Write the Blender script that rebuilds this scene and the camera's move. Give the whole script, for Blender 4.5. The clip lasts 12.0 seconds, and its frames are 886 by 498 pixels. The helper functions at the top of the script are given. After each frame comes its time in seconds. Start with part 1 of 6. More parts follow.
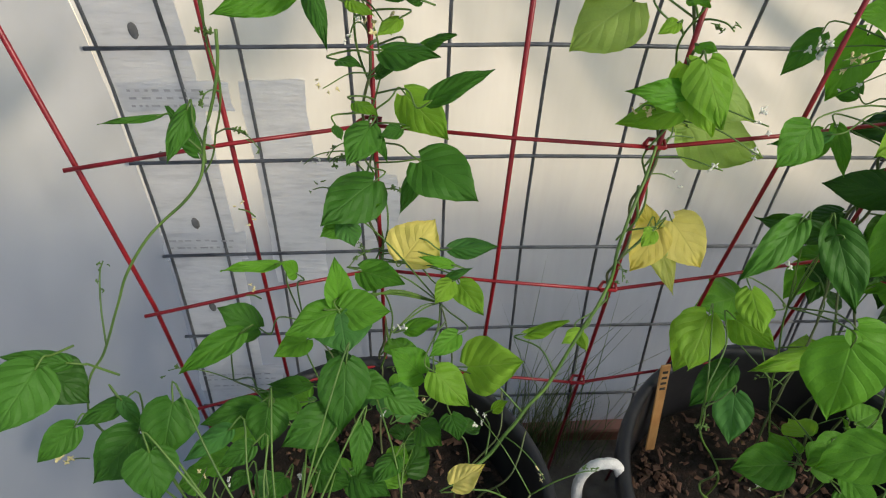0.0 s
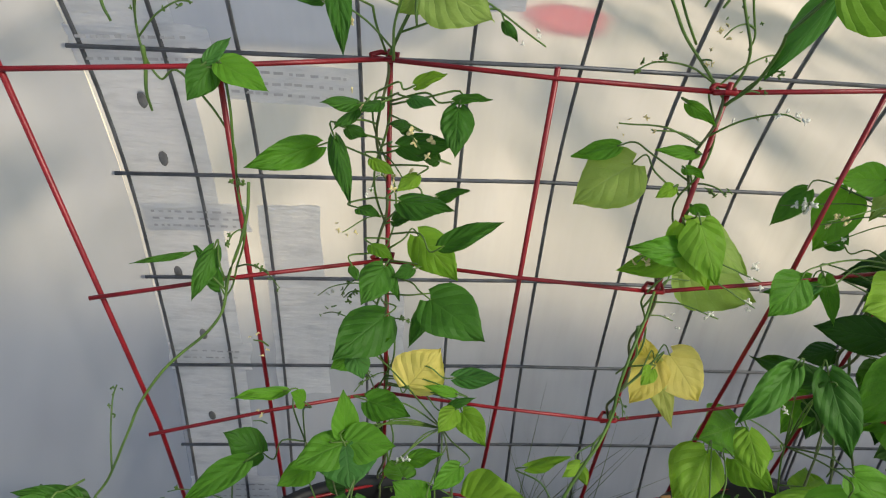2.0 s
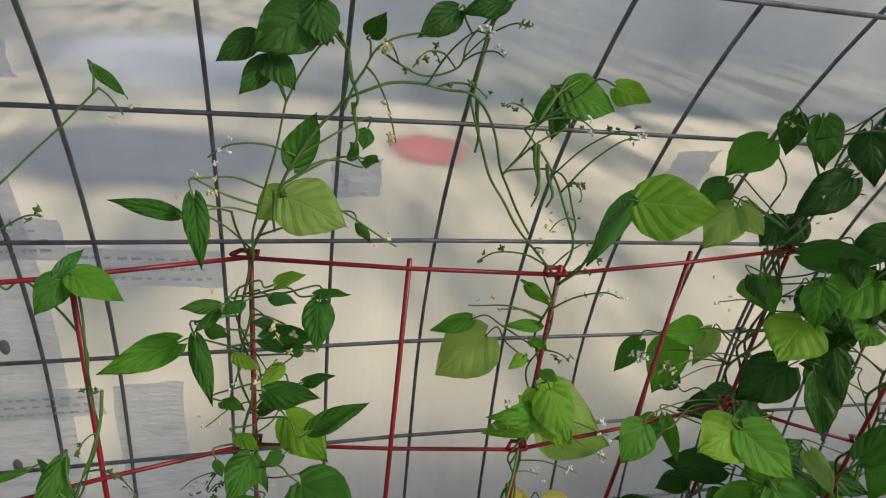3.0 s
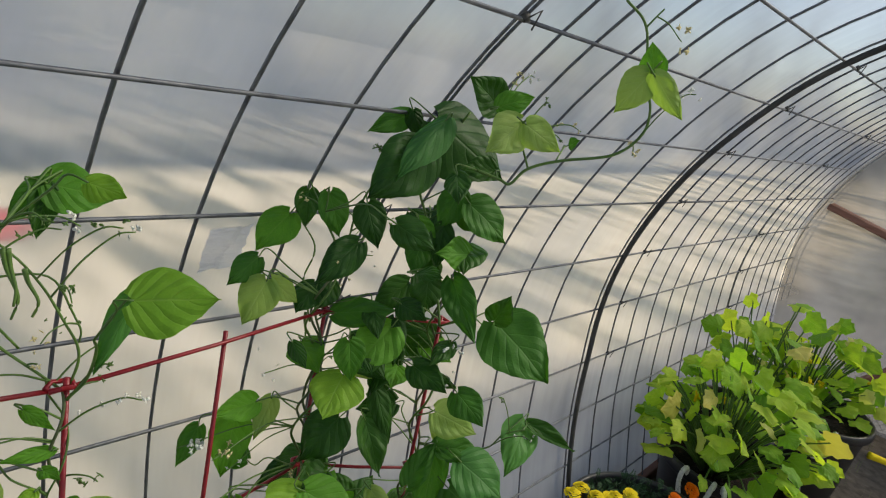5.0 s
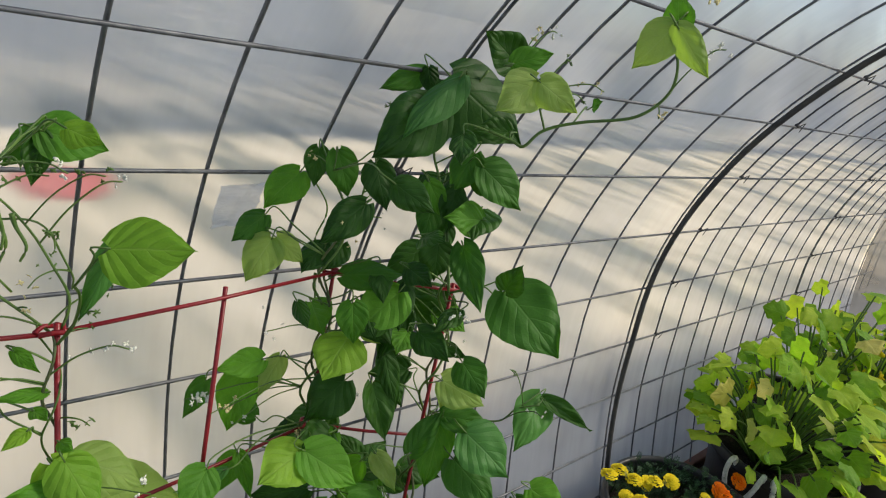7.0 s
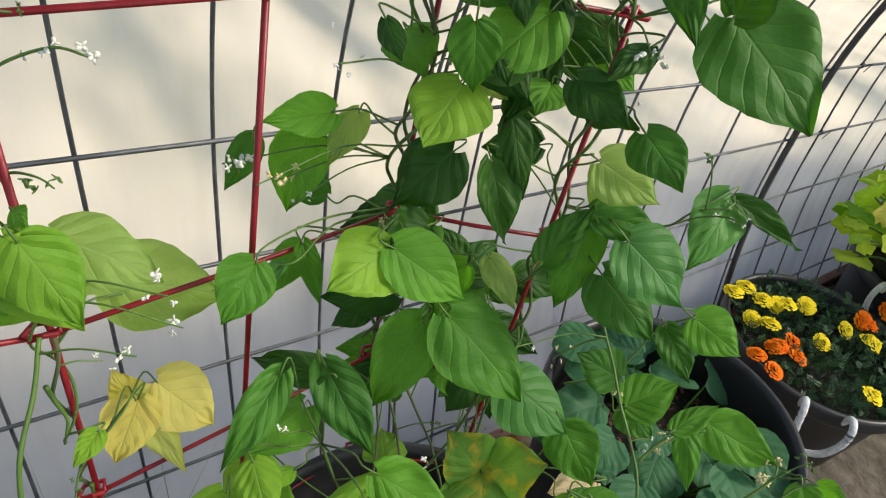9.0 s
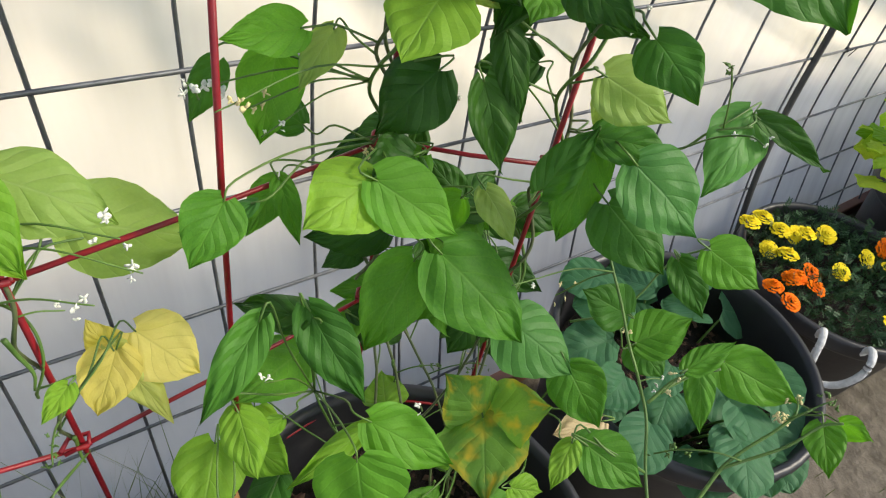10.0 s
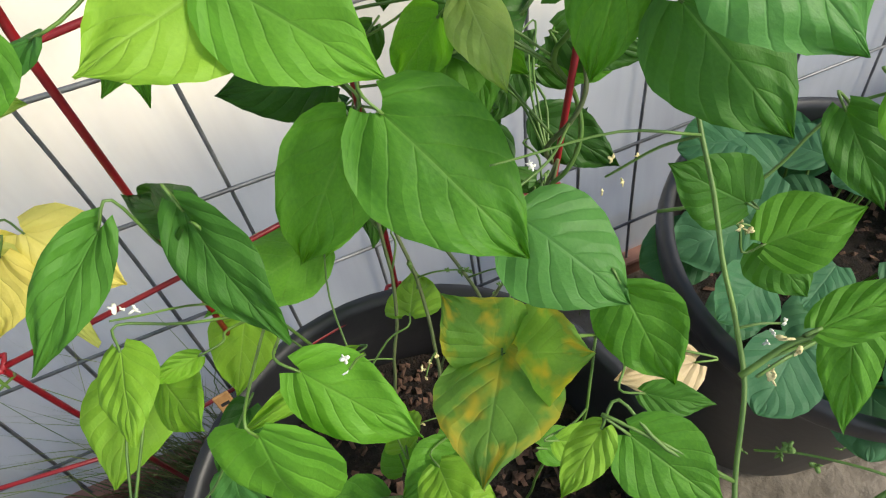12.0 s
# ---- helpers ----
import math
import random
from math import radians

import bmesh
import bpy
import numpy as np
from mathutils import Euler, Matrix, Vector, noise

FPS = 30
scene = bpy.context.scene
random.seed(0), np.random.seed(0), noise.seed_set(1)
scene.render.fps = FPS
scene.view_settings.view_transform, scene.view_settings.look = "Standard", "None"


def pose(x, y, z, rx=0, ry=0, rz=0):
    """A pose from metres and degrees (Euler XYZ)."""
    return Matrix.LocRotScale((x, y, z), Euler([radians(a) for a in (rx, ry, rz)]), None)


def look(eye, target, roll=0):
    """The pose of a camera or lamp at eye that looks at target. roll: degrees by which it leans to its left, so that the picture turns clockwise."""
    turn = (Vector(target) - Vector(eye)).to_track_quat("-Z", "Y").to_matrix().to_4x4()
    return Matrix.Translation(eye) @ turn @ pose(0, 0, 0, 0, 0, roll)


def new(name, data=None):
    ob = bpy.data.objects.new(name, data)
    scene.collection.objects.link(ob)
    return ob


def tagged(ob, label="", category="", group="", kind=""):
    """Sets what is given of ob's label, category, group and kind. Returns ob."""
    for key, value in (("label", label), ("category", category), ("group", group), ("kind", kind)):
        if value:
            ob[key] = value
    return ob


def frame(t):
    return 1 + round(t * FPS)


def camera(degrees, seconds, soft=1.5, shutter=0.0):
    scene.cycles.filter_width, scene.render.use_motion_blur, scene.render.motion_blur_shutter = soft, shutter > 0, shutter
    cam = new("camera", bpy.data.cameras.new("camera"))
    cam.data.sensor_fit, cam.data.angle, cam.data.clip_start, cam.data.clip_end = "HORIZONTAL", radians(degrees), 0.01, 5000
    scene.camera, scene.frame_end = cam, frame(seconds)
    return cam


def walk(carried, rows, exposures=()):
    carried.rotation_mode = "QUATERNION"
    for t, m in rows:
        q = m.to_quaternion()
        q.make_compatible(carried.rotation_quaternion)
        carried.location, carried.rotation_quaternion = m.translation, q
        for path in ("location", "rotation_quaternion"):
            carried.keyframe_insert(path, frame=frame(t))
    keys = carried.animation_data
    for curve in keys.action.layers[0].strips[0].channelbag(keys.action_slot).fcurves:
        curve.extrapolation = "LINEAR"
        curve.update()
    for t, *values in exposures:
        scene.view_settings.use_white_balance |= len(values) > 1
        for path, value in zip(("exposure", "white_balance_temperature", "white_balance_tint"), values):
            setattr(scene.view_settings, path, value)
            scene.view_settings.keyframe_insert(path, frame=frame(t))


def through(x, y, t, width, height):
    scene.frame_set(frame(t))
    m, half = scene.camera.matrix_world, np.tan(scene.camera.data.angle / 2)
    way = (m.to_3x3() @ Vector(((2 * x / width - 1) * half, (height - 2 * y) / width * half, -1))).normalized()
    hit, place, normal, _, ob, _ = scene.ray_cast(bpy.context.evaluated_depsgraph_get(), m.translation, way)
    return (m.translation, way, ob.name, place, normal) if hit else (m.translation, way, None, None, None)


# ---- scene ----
cam = camera(69.8, 12.0, soft=1.15)
PATH = [
    (0, (-0.049, -0.039, 1.508), (0.067, 1.37, 0.093), 2.3),
    (0.5, (-0.043, -0.041, 1.502), (0.07, 1.354, 0.073), 1.4),
    (1, (-0.041, -0.037, 1.51), (0.079, 1.374, 0.098), 1.3),
    (1.5, (-0.048, -0.027, 1.522), (0.043, 1.412, 0.135), 1.2),
    (2, (-0.066, -0.022, 1.576), (0.062, 1.563, 0.362), 4.2),
    (2.5, (-0.081, -0.02, 1.638), (0.138, 1.704, 0.647), 5.6),
    (3, (-0.054, -0.013, 1.664), (0.448, 1.708, 0.778), 6.8),
    (3.5, (-0.012, 0.001, 1.669), (0.886, 1.597, 0.866), 9.4),
    (3.7, (-0.006, 0.0, 1.679), (1.032, 1.544, 0.944), 10.7),
    (5.3, (0.063, -0.058, 1.718), (1.596, 1.098, 1.159), 11.7),
    (5.5, (0.067, -0.061, 1.72), (1.639, 1.043, 1.163), 12.3),
    (6, (0.071, -0.075, 1.726), (1.685, 0.99, 1.215), 13.0),
    (6.5, (0.112, -0.104, 1.724), (1.582, 1.121, 1.142), 11.3),
    (6.7, (0.118, -0.103, 1.722), (1.511, 1.195, 1.11), 12.0),
    (8.3, (0.248, 0.093, 1.573), (1.371, 1.342, 0.487), 13.6),
    (8.5, (0.258, 0.116, 1.552), (1.365, 1.333, 0.416), 14.4),
    (9, (0.275, 0.14, 1.508), (1.294, 1.3, 0.237), 13.9),
    (9.5, (0.29, 0.147, 1.483), (1.228, 1.262, 0.112), 12.6),
    (10, (0.318, 0.156, 1.47), (1.257, 1.216, 0.057), 12.5),
    (10.5, (0.379, 0.154, 1.451), (1.226, 1.267, 0.022), 9.1),
    (11, (0.477, 0.162, 1.434), (1.091, 1.339, -0.062), 6.7),
    (11.5, (0.515, 0.206, 1.367), (0.922, 1.311, -0.25), -1.6),
    (12, (0.542, 0.225, 1.297), (0.905, 1.221, -0.399), -5.2),
]
walk(cam, [(t, look(eye, target, roll)) for t, eye, target, roll in PATH],
     [(0.0, 0.6), (0.8, 0.72), (1.5, 0.66), (2.0, 0.54), (2.5, 0.30), (3.0, 0.18), (3.7, 0.16), (5.5, 0.32), (6.6, 0.38), (8.3, 0.6), (9.5, 1.0), (10.5, 1.12), (11.5, 1.18), (12.0, 1.34)])

# ---------------------------------------------------------------- light
world = bpy.data.worlds.new("sky")
scene.world = world
world.use_nodes = True
_n, _l = world.node_tree.nodes, world.node_tree.links
SUN_EL, SUN_AZ = radians(40), radians(122)
sky = _n.new("ShaderNodeTexSky")
sky.sky_type, sky.sun_disc = "NISHITA", False
sky.sun_elevation, sky.sun_rotation = SUN_EL, SUN_AZ
_l.new(sky.outputs[0], _n["Background"].inputs[0])
_n["Background"].inputs[1].default_value = 0.11

sun = new("sun", bpy.data.lights.new("sun", "SUN"))
sun.data.energy, sun.data.angle, sun.data.color = 4.3, radians(15), (1.0, 0.92, 0.77)
_d = Vector((math.sin(SUN_AZ) * math.cos(SUN_EL), math.cos(SUN_AZ) * math.cos(SUN_EL), math.sin(SUN_EL)))
sun.matrix_world = look(_d * 20, (0, 0, 0))


# ---------------------------------------------------------------- materials
def mat(name):
    m = bpy.data.materials.new(name)
    m.use_nodes = True
    return m, m.node_tree.nodes, m.node_tree.links, m.node_tree.nodes["Principled BSDF"]


def ramp(nodes, links, fac, stops):
    r = nodes.new("ShaderNodeValToRGB")
    while len(r.color_ramp.elements) < len(stops):
        r.color_ramp.elements.new(0.5)
    for e, (p, c) in zip(r.color_ramp.elements, stops):
        e.position, e.color = p, (*c, 1)
    links.new(fac, r.inputs[0])
    return r.outputs[0]


def noise_node(nodes, links, scale, detail=4, rough=0.55, coord="Object", stretch=None):
    tc = nodes.new("ShaderNodeTexCoord")
    n = nodes.new("ShaderNodeTexNoise")
    n.inputs["Scale"].default_value, n.inputs["Detail"].default_value, n.inputs["Roughness"].default_value = scale, detail, rough
    if stretch:
        mp = nodes.new("ShaderNodeMapping")
        mp.inputs["Scale"].default_value = stretch
        links.new(tc.outputs[coord], mp.inputs[0])
        links.new(mp.outputs[0], n.inputs["Vector"])
    else:
        links.new(tc.outputs[coord], n.inputs["Vector"])
    return n.outputs["Fac"]


def bump(nodes, links, height, bsdf, strength=0.3, dist=0.002, before=None):
    b = nodes.new("ShaderNodeBump")
    b.inputs["Strength"].default_value, b.inputs["Distance"].default_value = strength, dist
    links.new(height, b.inputs["Height"])
    if before:
        links.new(before, b.inputs["Normal"])
    links.new(b.outputs[0], bsdf.inputs["Normal"])
    return b.outputs[0]


def plain(name, stops, scale, rough=0.6, metal=0.0, bstr=0.3, bdist=0.002, stretch=None, detail=5, bscale=None):
    m, n, l, p = mat(name)
    f = noise_node(n, l, scale, detail, stretch=stretch)
    l.new(ramp(n, l, f, stops), p.inputs["Base Color"])
    p.inputs["Roughness"].default_value, p.inputs["Metallic"].default_value = rough, metal
    bump(n, l, noise_node(n, l, bscale or scale * 6, 4, stretch=stretch), p, bstr, bdist)
    return m


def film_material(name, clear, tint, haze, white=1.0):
    """Thin translucent plastic: part see-through, part milky, a soft sheen, uneven haze imitating cloudy light."""
    m, n, l, p = mat(name)
    n.remove(p)
    out = n["Material Output"]
    tr = n.new("ShaderNodeBsdfTransparent")
    tr.inputs[0].default_value = (*tint, 1)
    tl = n.new("ShaderNodeBsdfTranslucent")
    tl.inputs[0].default_value = (0.86 * white, 0.87 * white, 0.88 * white, 1)
    df = n.new("ShaderNodeBsdfDiffuse")
    df.inputs[0].default_value = (0.80 * white, 0.81 * white, 0.83 * white, 1)
    milky = n.new("ShaderNodeMixShader")
    milky.inputs[0].default_value = 0.35
    l.new(tl.outputs[0], milky.inputs[1])
    l.new(df.outputs[0], milky.inputs[2])
    # broad noise in the milky share imitates cloudy blotches of light
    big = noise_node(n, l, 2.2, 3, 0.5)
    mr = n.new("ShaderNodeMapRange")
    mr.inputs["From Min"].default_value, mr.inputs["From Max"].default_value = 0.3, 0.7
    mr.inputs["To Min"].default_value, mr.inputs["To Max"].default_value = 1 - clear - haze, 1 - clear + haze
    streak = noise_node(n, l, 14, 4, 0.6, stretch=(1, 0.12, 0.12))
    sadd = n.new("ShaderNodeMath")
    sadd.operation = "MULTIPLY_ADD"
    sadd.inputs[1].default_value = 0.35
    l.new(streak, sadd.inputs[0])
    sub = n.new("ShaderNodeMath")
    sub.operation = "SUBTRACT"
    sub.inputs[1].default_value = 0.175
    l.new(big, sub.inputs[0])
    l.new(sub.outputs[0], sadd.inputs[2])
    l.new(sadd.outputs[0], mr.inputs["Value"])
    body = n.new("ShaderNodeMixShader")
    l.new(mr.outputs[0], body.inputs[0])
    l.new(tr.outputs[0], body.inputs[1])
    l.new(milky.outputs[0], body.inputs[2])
    gl = n.new("ShaderNodeBsdfGlossy")
    gl.inputs["Roughness"].default_value = 0.22
    gl.inputs["Color"].default_value = (0.9, 0.92, 0.95, 1)
    top = n.new("ShaderNodeMixShader")
    top.inputs[0].default_value = 0.06
    l.new(body.outputs[0], top.inputs[1])
    l.new(gl.outputs[0], top.inputs[2])
    l.new(top.outputs[0], out.inputs[0])
    b = n.new("ShaderNodeBump")
    b.inputs["Strength"].default_value, b.inputs["Distance"].default_value = 0.25, 0.01
    l.new(noise_node(n, l, 9, 3, 0.5, stretch=(1, 0.35, 0.35)), b.inputs["Height"])
    for s in (gl, df, tl):
        l.new(b.outputs[0], s.inputs["Normal"])
    return m


def leaf_material(name, dark, light, vein, patch=None, gloss=0.56, through=0.42):
    """Bean foliage: quilted between pale veins, light shining through the blade."""
    m, n, l, p = mat(name)
    uv = n.new("ShaderNodeUVMap")
    uv.uv_map = "UVMap"
    sep = n.new("ShaderNodeSeparateXYZ")
    l.new(uv.outputs[0], sep.inputs[0])

    def mth(op, a, b=None, c=None):
        q = n.new("ShaderNodeMath")
        q.operation = op
        for i, v in enumerate((a, b, c)):
            if v is None:
                continue
            if isinstance(v, (int, float)):
                q.inputs[i].default_value = v
            else:
                l.new(v, q.inputs[i])
        return q.outputs[0]

    u, v = sep.outputs[0], mth("ABSOLUTE", mth("SUBTRACT", sep.outputs[1], 0.5))
    wob = mth("MULTIPLY", mth("SUBTRACT", noise_node(n, l, 5, 2, coord="UV"), 0.5), 0.05)
    row = mth("FRACT", mth("ADD", mth("MULTIPLY", mth("ADD", mth("SUBTRACT", u, mth("MULTIPLY", v, 0.85)), wob), 5.0), 0.5))
    side = mth("ABSOLUTE", mth("SUBTRACT", row, 0.5))            # 0 on a side vein
    vein_side = mth("SUBTRACT", 1.0, mth("SMOOTH_MIN", mth("MULTIPLY", side, 17.0), 1.0, 0.3))
    vein_mid = mth("SUBTRACT", 1.0, mth("MINIMUM", mth("MULTIPLY", v, 42.0), 1.0))
    veins = mth("MAXIMUM", mth("MULTIPLY", vein_side, 0.55), vein_mid)
    oi = n.new("ShaderNodeObjectInfo")
    blotch = noise_node(n, l, 3.5, 4, coord="UV")
    speck = mth("MULTIPLY", mth("SUBTRACT", noise_node(n, l, 34, 3, coord="UV"), 0.5), 0.55)
    mixf = mth("ADD", mth("ADD", mth("MULTIPLY", oi.outputs["Random"], 0.6), mth("MULTIPLY", blotch, 0.5)), speck)
    col = ramp(n, l, mixf, [(0.1, dark), (0.95, light)])
    mx = n.new("ShaderNodeMix")
    mx.data_type = "RGBA"
    l.new(mth("MULTIPLY", veins, 0.32), mx.inputs[0])
    l.new(col, mx.inputs[6])
    mx.inputs[7].default_value = (*vein, 1)
    res = mx.outputs[2]
    if patch:
        pf = noise_node(n, l, 2.3, 3, coord="UV")
        sm = n.new("ShaderNodeMapRange")
        sm.inputs["From Min"].default_value, sm.inputs["From Max"].default_value = 0.48, 0.63
        l.new(pf, sm.inputs["Value"])
        m2 = n.new("ShaderNodeMix")
        m2.data_type = "RGBA"
        l.new(sm.outputs[0], m2.inputs[0])
        l.new(res, m2.inputs[6])
        m2.inputs[7].default_value = (*patch, 1)
        res = m2.outputs[2]
    l.new(res, p.inputs["Base Color"])
    p.inputs["Roughness"].default_value = gloss
    p.inputs["Specular IOR Level"].default_value = 0.28
    quilt = mth("SUBTRACT", mth("MULTIPLY", mth("SMOOTH_MIN", mth("MULTIPLY", side, 3.0), mth("MULTIPLY", v, 7.0), 0.3), 0.8), mth("MULTIPLY", veins, 0.5))
    fine = noise_node(n, l, 26, 3, coord="UV")
    h = mth("ADD", quilt, mth("MULTIPLY", fine, 0.35))
    bump(n, l, h, p, 0.65, 0.0018)
    tl = n.new("ShaderNodeBsdfTranslucent")
    warm = n.new("ShaderNodeMix")
    warm.data_type, warm.blend_type = "RGBA", "MULTIPLY"
    warm.inputs[0].default_value = 1.0
    l.new(res, warm.inputs[6])
    warm.inputs[7].default_value = (1.3, 1.4, 0.45, 1)
    l.new(warm.outputs[2], tl.inputs[0])
    ms = n.new("ShaderNodeMixShader")
    ms.inputs[0].default_value = through
    l.new(p.outputs[0], ms.inputs[1])
    l.new(tl.outputs[0], ms.inputs[2])
    l.new(ms.outputs[0], n["Material Output"].inputs[0])
    return m


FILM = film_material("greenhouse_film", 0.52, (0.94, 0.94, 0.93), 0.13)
# duller, bluish end film: the shade on that wall is put into its colour
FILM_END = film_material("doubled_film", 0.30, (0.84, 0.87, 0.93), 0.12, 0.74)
# brown tint darkens the view out, standing in for shade on the field
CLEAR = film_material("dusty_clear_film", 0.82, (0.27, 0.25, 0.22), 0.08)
WIRE = plain("galvanised_wire", [(0.3, (0.10, 0.105, 0.115)), (0.7, (0.22, 0.225, 0.235))], 30, 0.5, 0.55)
HOSE = plain("dark_hose", [(0.3, (0.03, 0.03, 0.03)), (0.7, (0.07, 0.068, 0.06))], 14, 0.7, bstr=0.6, bdist=0.004)
RED = plain("red_coated_wire", [(0.3, (0.17, 0.004, 0.009)), (0.75, (0.32, 0.009, 0.016))], 25, 0.38)
POT = plain("black_plastic", [(0.3, (0.012, 0.012, 0.014)), (0.62, (0.022, 0.022, 0.025)), (0.8, (0.07, 0.068, 0.065))], 7, 0.42, bstr=0.25)
SOIL = plain("potting_soil", [(0.3, (0.006, 0.004, 0.003)), (0.55, (0.018, 0.011, 0.008)), (0.74, (0.085, 0.045, 0.03))], 55, 0.95, bstr=1.0, bdist=0.012, detail=8)
WOODM = plain("weathered_wood", [(0.3, (0.20, 0.085, 0.055)), (0.7, (0.34, 0.17, 0.12))], 5, 0.75, stretch=(1, 1, 9))
STICKM = plain("pale_wood", [(0.3, (0.45, 0.21, 0.07)), (0.7, (0.62, 0.34, 0.13))], 12, 0.6, stretch=(6, 6, 1))
ROPE = plain("white_rope", [(0.3, (0.55, 0.55, 0.54)), (0.7, (0.78, 0.78, 0.76))], 90, 0.85, bstr=0.9)
STEM = plain("green_stem", [(0.3, (0.055, 0.12, 0.02)), (0.7, (0.12, 0.22, 0.035))], 22, 0.5)
STEM_DARK = plain("woody_stem", [(0.3, (0.055, 0.09, 0.025)), (0.7, (0.13, 0.15, 0.06))], 22, 0.6)

BEAN = leaf_material("bean_leaf", (0.060, 0.20, 0.018), (0.155, 0.39, 0.034), (0.21, 0.40, 0.09))
# darker leaf copy: shade among the leaves is put into its colour
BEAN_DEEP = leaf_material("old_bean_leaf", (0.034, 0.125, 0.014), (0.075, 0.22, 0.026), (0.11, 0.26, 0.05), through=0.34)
# darkest leaf copy: dims leaves as if backlit, by colour alone
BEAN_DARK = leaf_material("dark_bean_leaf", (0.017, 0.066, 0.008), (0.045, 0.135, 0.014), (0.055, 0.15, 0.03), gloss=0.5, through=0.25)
BEAN_LIGHT = leaf_material("young_bean_leaf", (0.14, 0.32, 0.022), (0.26, 0.46, 0.045), (0.35, 0.52, 0.14))
BEAN_PALE = leaf_material("pale_bean_leaf", (0.26, 0.40, 0.10), (0.40, 0.53, 0.16), (0.46, 0.57, 0.27), through=0.5)
# bluish colour, on some leaves imitating a sky sheen
BEAN_BLUE = leaf_material("bluish_bean_leaf", (0.06, 0.20, 0.045), (0.11, 0.29, 0.065), (0.13, 0.29, 0.10), gloss=0.5)
BEAN_YELLOW = leaf_material("yellowed_bean_leaf", (0.72, 0.60, 0.14), (0.84, 0.72, 0.24), (0.60, 0.52, 0.13), through=0.35)
BEAN_FADING = leaf_material("fading_bean_leaf", (0.46, 0.50, 0.13), (0.62, 0.62, 0.22), (0.60, 0.60, 0.24), through=0.4)
BEAN_DRY = leaf_material("dry_bean_leaf", (0.50, 0.36, 0.20), (0.66, 0.52, 0.33), (0.42, 0.30, 0.17), through=0.3)
BEAN_MOTTLED = leaf_material("mottled_bean_leaf", (0.14, 0.30, 0.05), (0.24, 0.42, 0.08), (0.28, 0.44, 0.13), patch=(0.58, 0.46, 0.05))
SQUASH = leaf_material("squash_leaf", (0.20, 0.44, 0.04), (0.66, 0.75, 0.10), (0.48, 0.60, 0.18), gloss=0.7, through=0.55)
SQUASH_YOUNG = leaf_material("squash_seedling_leaf", (0.05, 0.17, 0.075), (0.09, 0.235, 0.11), (0.13, 0.28, 0.15))
PETAL_W = plain("white_petal", [(0.3, (0.72, 0.72, 0.60)), (0.7, (0.85, 0.85, 0.78))], 60, 0.6)
PETAL_C = plain("cream_petal", [(0.3, (0.62, 0.52, 0.22)), (0.7, (0.80, 0.72, 0.42))], 60, 0.6)
PETAL_Y = plain("yellow_petal", [(0.3, (0.80, 0.58, 0.01)), (0.7, (0.90, 0.74, 0.03))], 60, 0.6)
PETAL_O = plain("orange_petal", [(0.3, (0.80, 0.11, 0.002)), (0.7, (0.88, 0.22, 0.004))], 60, 0.6)
for m_ in (PETAL_W, PETAL_C, PETAL_Y, PETAL_O):
    m_.node_tree.nodes["Principled BSDF"].inputs["Specular IOR Level"].default_value = 0.08
FERN = plain("marigold_foliage", [(0.3, (0.02, 0.06, 0.02)), (0.7, (0.05, 0.13, 0.04))], 30, 0.6)
GRASS = plain("grass_blade", [(0.3, (0.07, 0.14, 0.03)), (0.7, (0.22, 0.25, 0.09))], 8, 0.6)


# ---------------------------------------------------------------- mesh helpers
def mesh_of(bm, name, material, smooth=True):
    me = bpy.data.meshes.new(name)
    bm.normal_update()
    bm.to_mesh(me)
    bm.free()
    if smooth:
        me.shade_smooth()
    me.materials.append(material)
    return me


def part(name, bm, material, parent=None, label="", smooth=True):
    ob = new(name, mesh_of(bm, name, material, smooth))
    if parent:
        ob.parent = parent
    if label:
        ob["label"] = label
    return ob


def thing(name, place, label, category, group="", kind=""):
    e = new(name)
    e.location = place
    e.empty_display_size = 0.05
    return tagged(e, label, category, group, kind)


def smooth_path(pts, steps=6):
    """Catmull-Rom through the points."""
    p = [Vector(q) for q in pts]
    if len(p) < 3:
        return [p[0].lerp(p[-1], i / steps) for i in range(steps + 1)]
    p = [2 * p[0] - p[1]] + p + [2 * p[-1] - p[-2]]
    out = []
    for i in range(1, len(p) - 2):
        a, b, c, d = p[i - 1:i + 3]
        for k in range(steps):
            t = k / steps
            out.append(0.5 * (2 * b + (c - a) * t + (2 * a - 5 * b + 4 * c - d) * t * t + (3 * b - a - 3 * c + d) * t ** 3))
    out.append(p[-2])
    return out


def tube(bm, path, r0, r1=None, sides=6, caps=True):
    r1 = r0 if r1 is None else r1
    path = [Vector(q) for q in path]
    ref = Vector((0.31, 0.17, 0.93))
    rings = []
    for i, q in enumerate(path):
        d = (path[min(i + 1, len(path) - 1)] - path[max(i - 1, 0)]).normalized()
        s = d.cross(ref)
        s = s.normalized() if s.length > 0.05 else d.cross(Vector((1, 0, 0))).normalized()
        w = d.cross(s)
        r = r0 + (r1 - r0) * i / max(1, len(path) - 1)
        rings.append([bm.verts.new(q + r * (math.cos(a) * s + math.sin(a) * w)) for a in [2 * math.pi * k / sides for k in range(sides)]])
    for a, b in zip(rings, rings[1:]):
        for k in range(sides):
            bm.faces.new((a[k], a[(k + 1) % sides], b[(k + 1) % sides], b[k]))
    if caps:
        bm.faces.new(rings[0][::-1])
        bm.faces.new(rings[-1])
    return bm


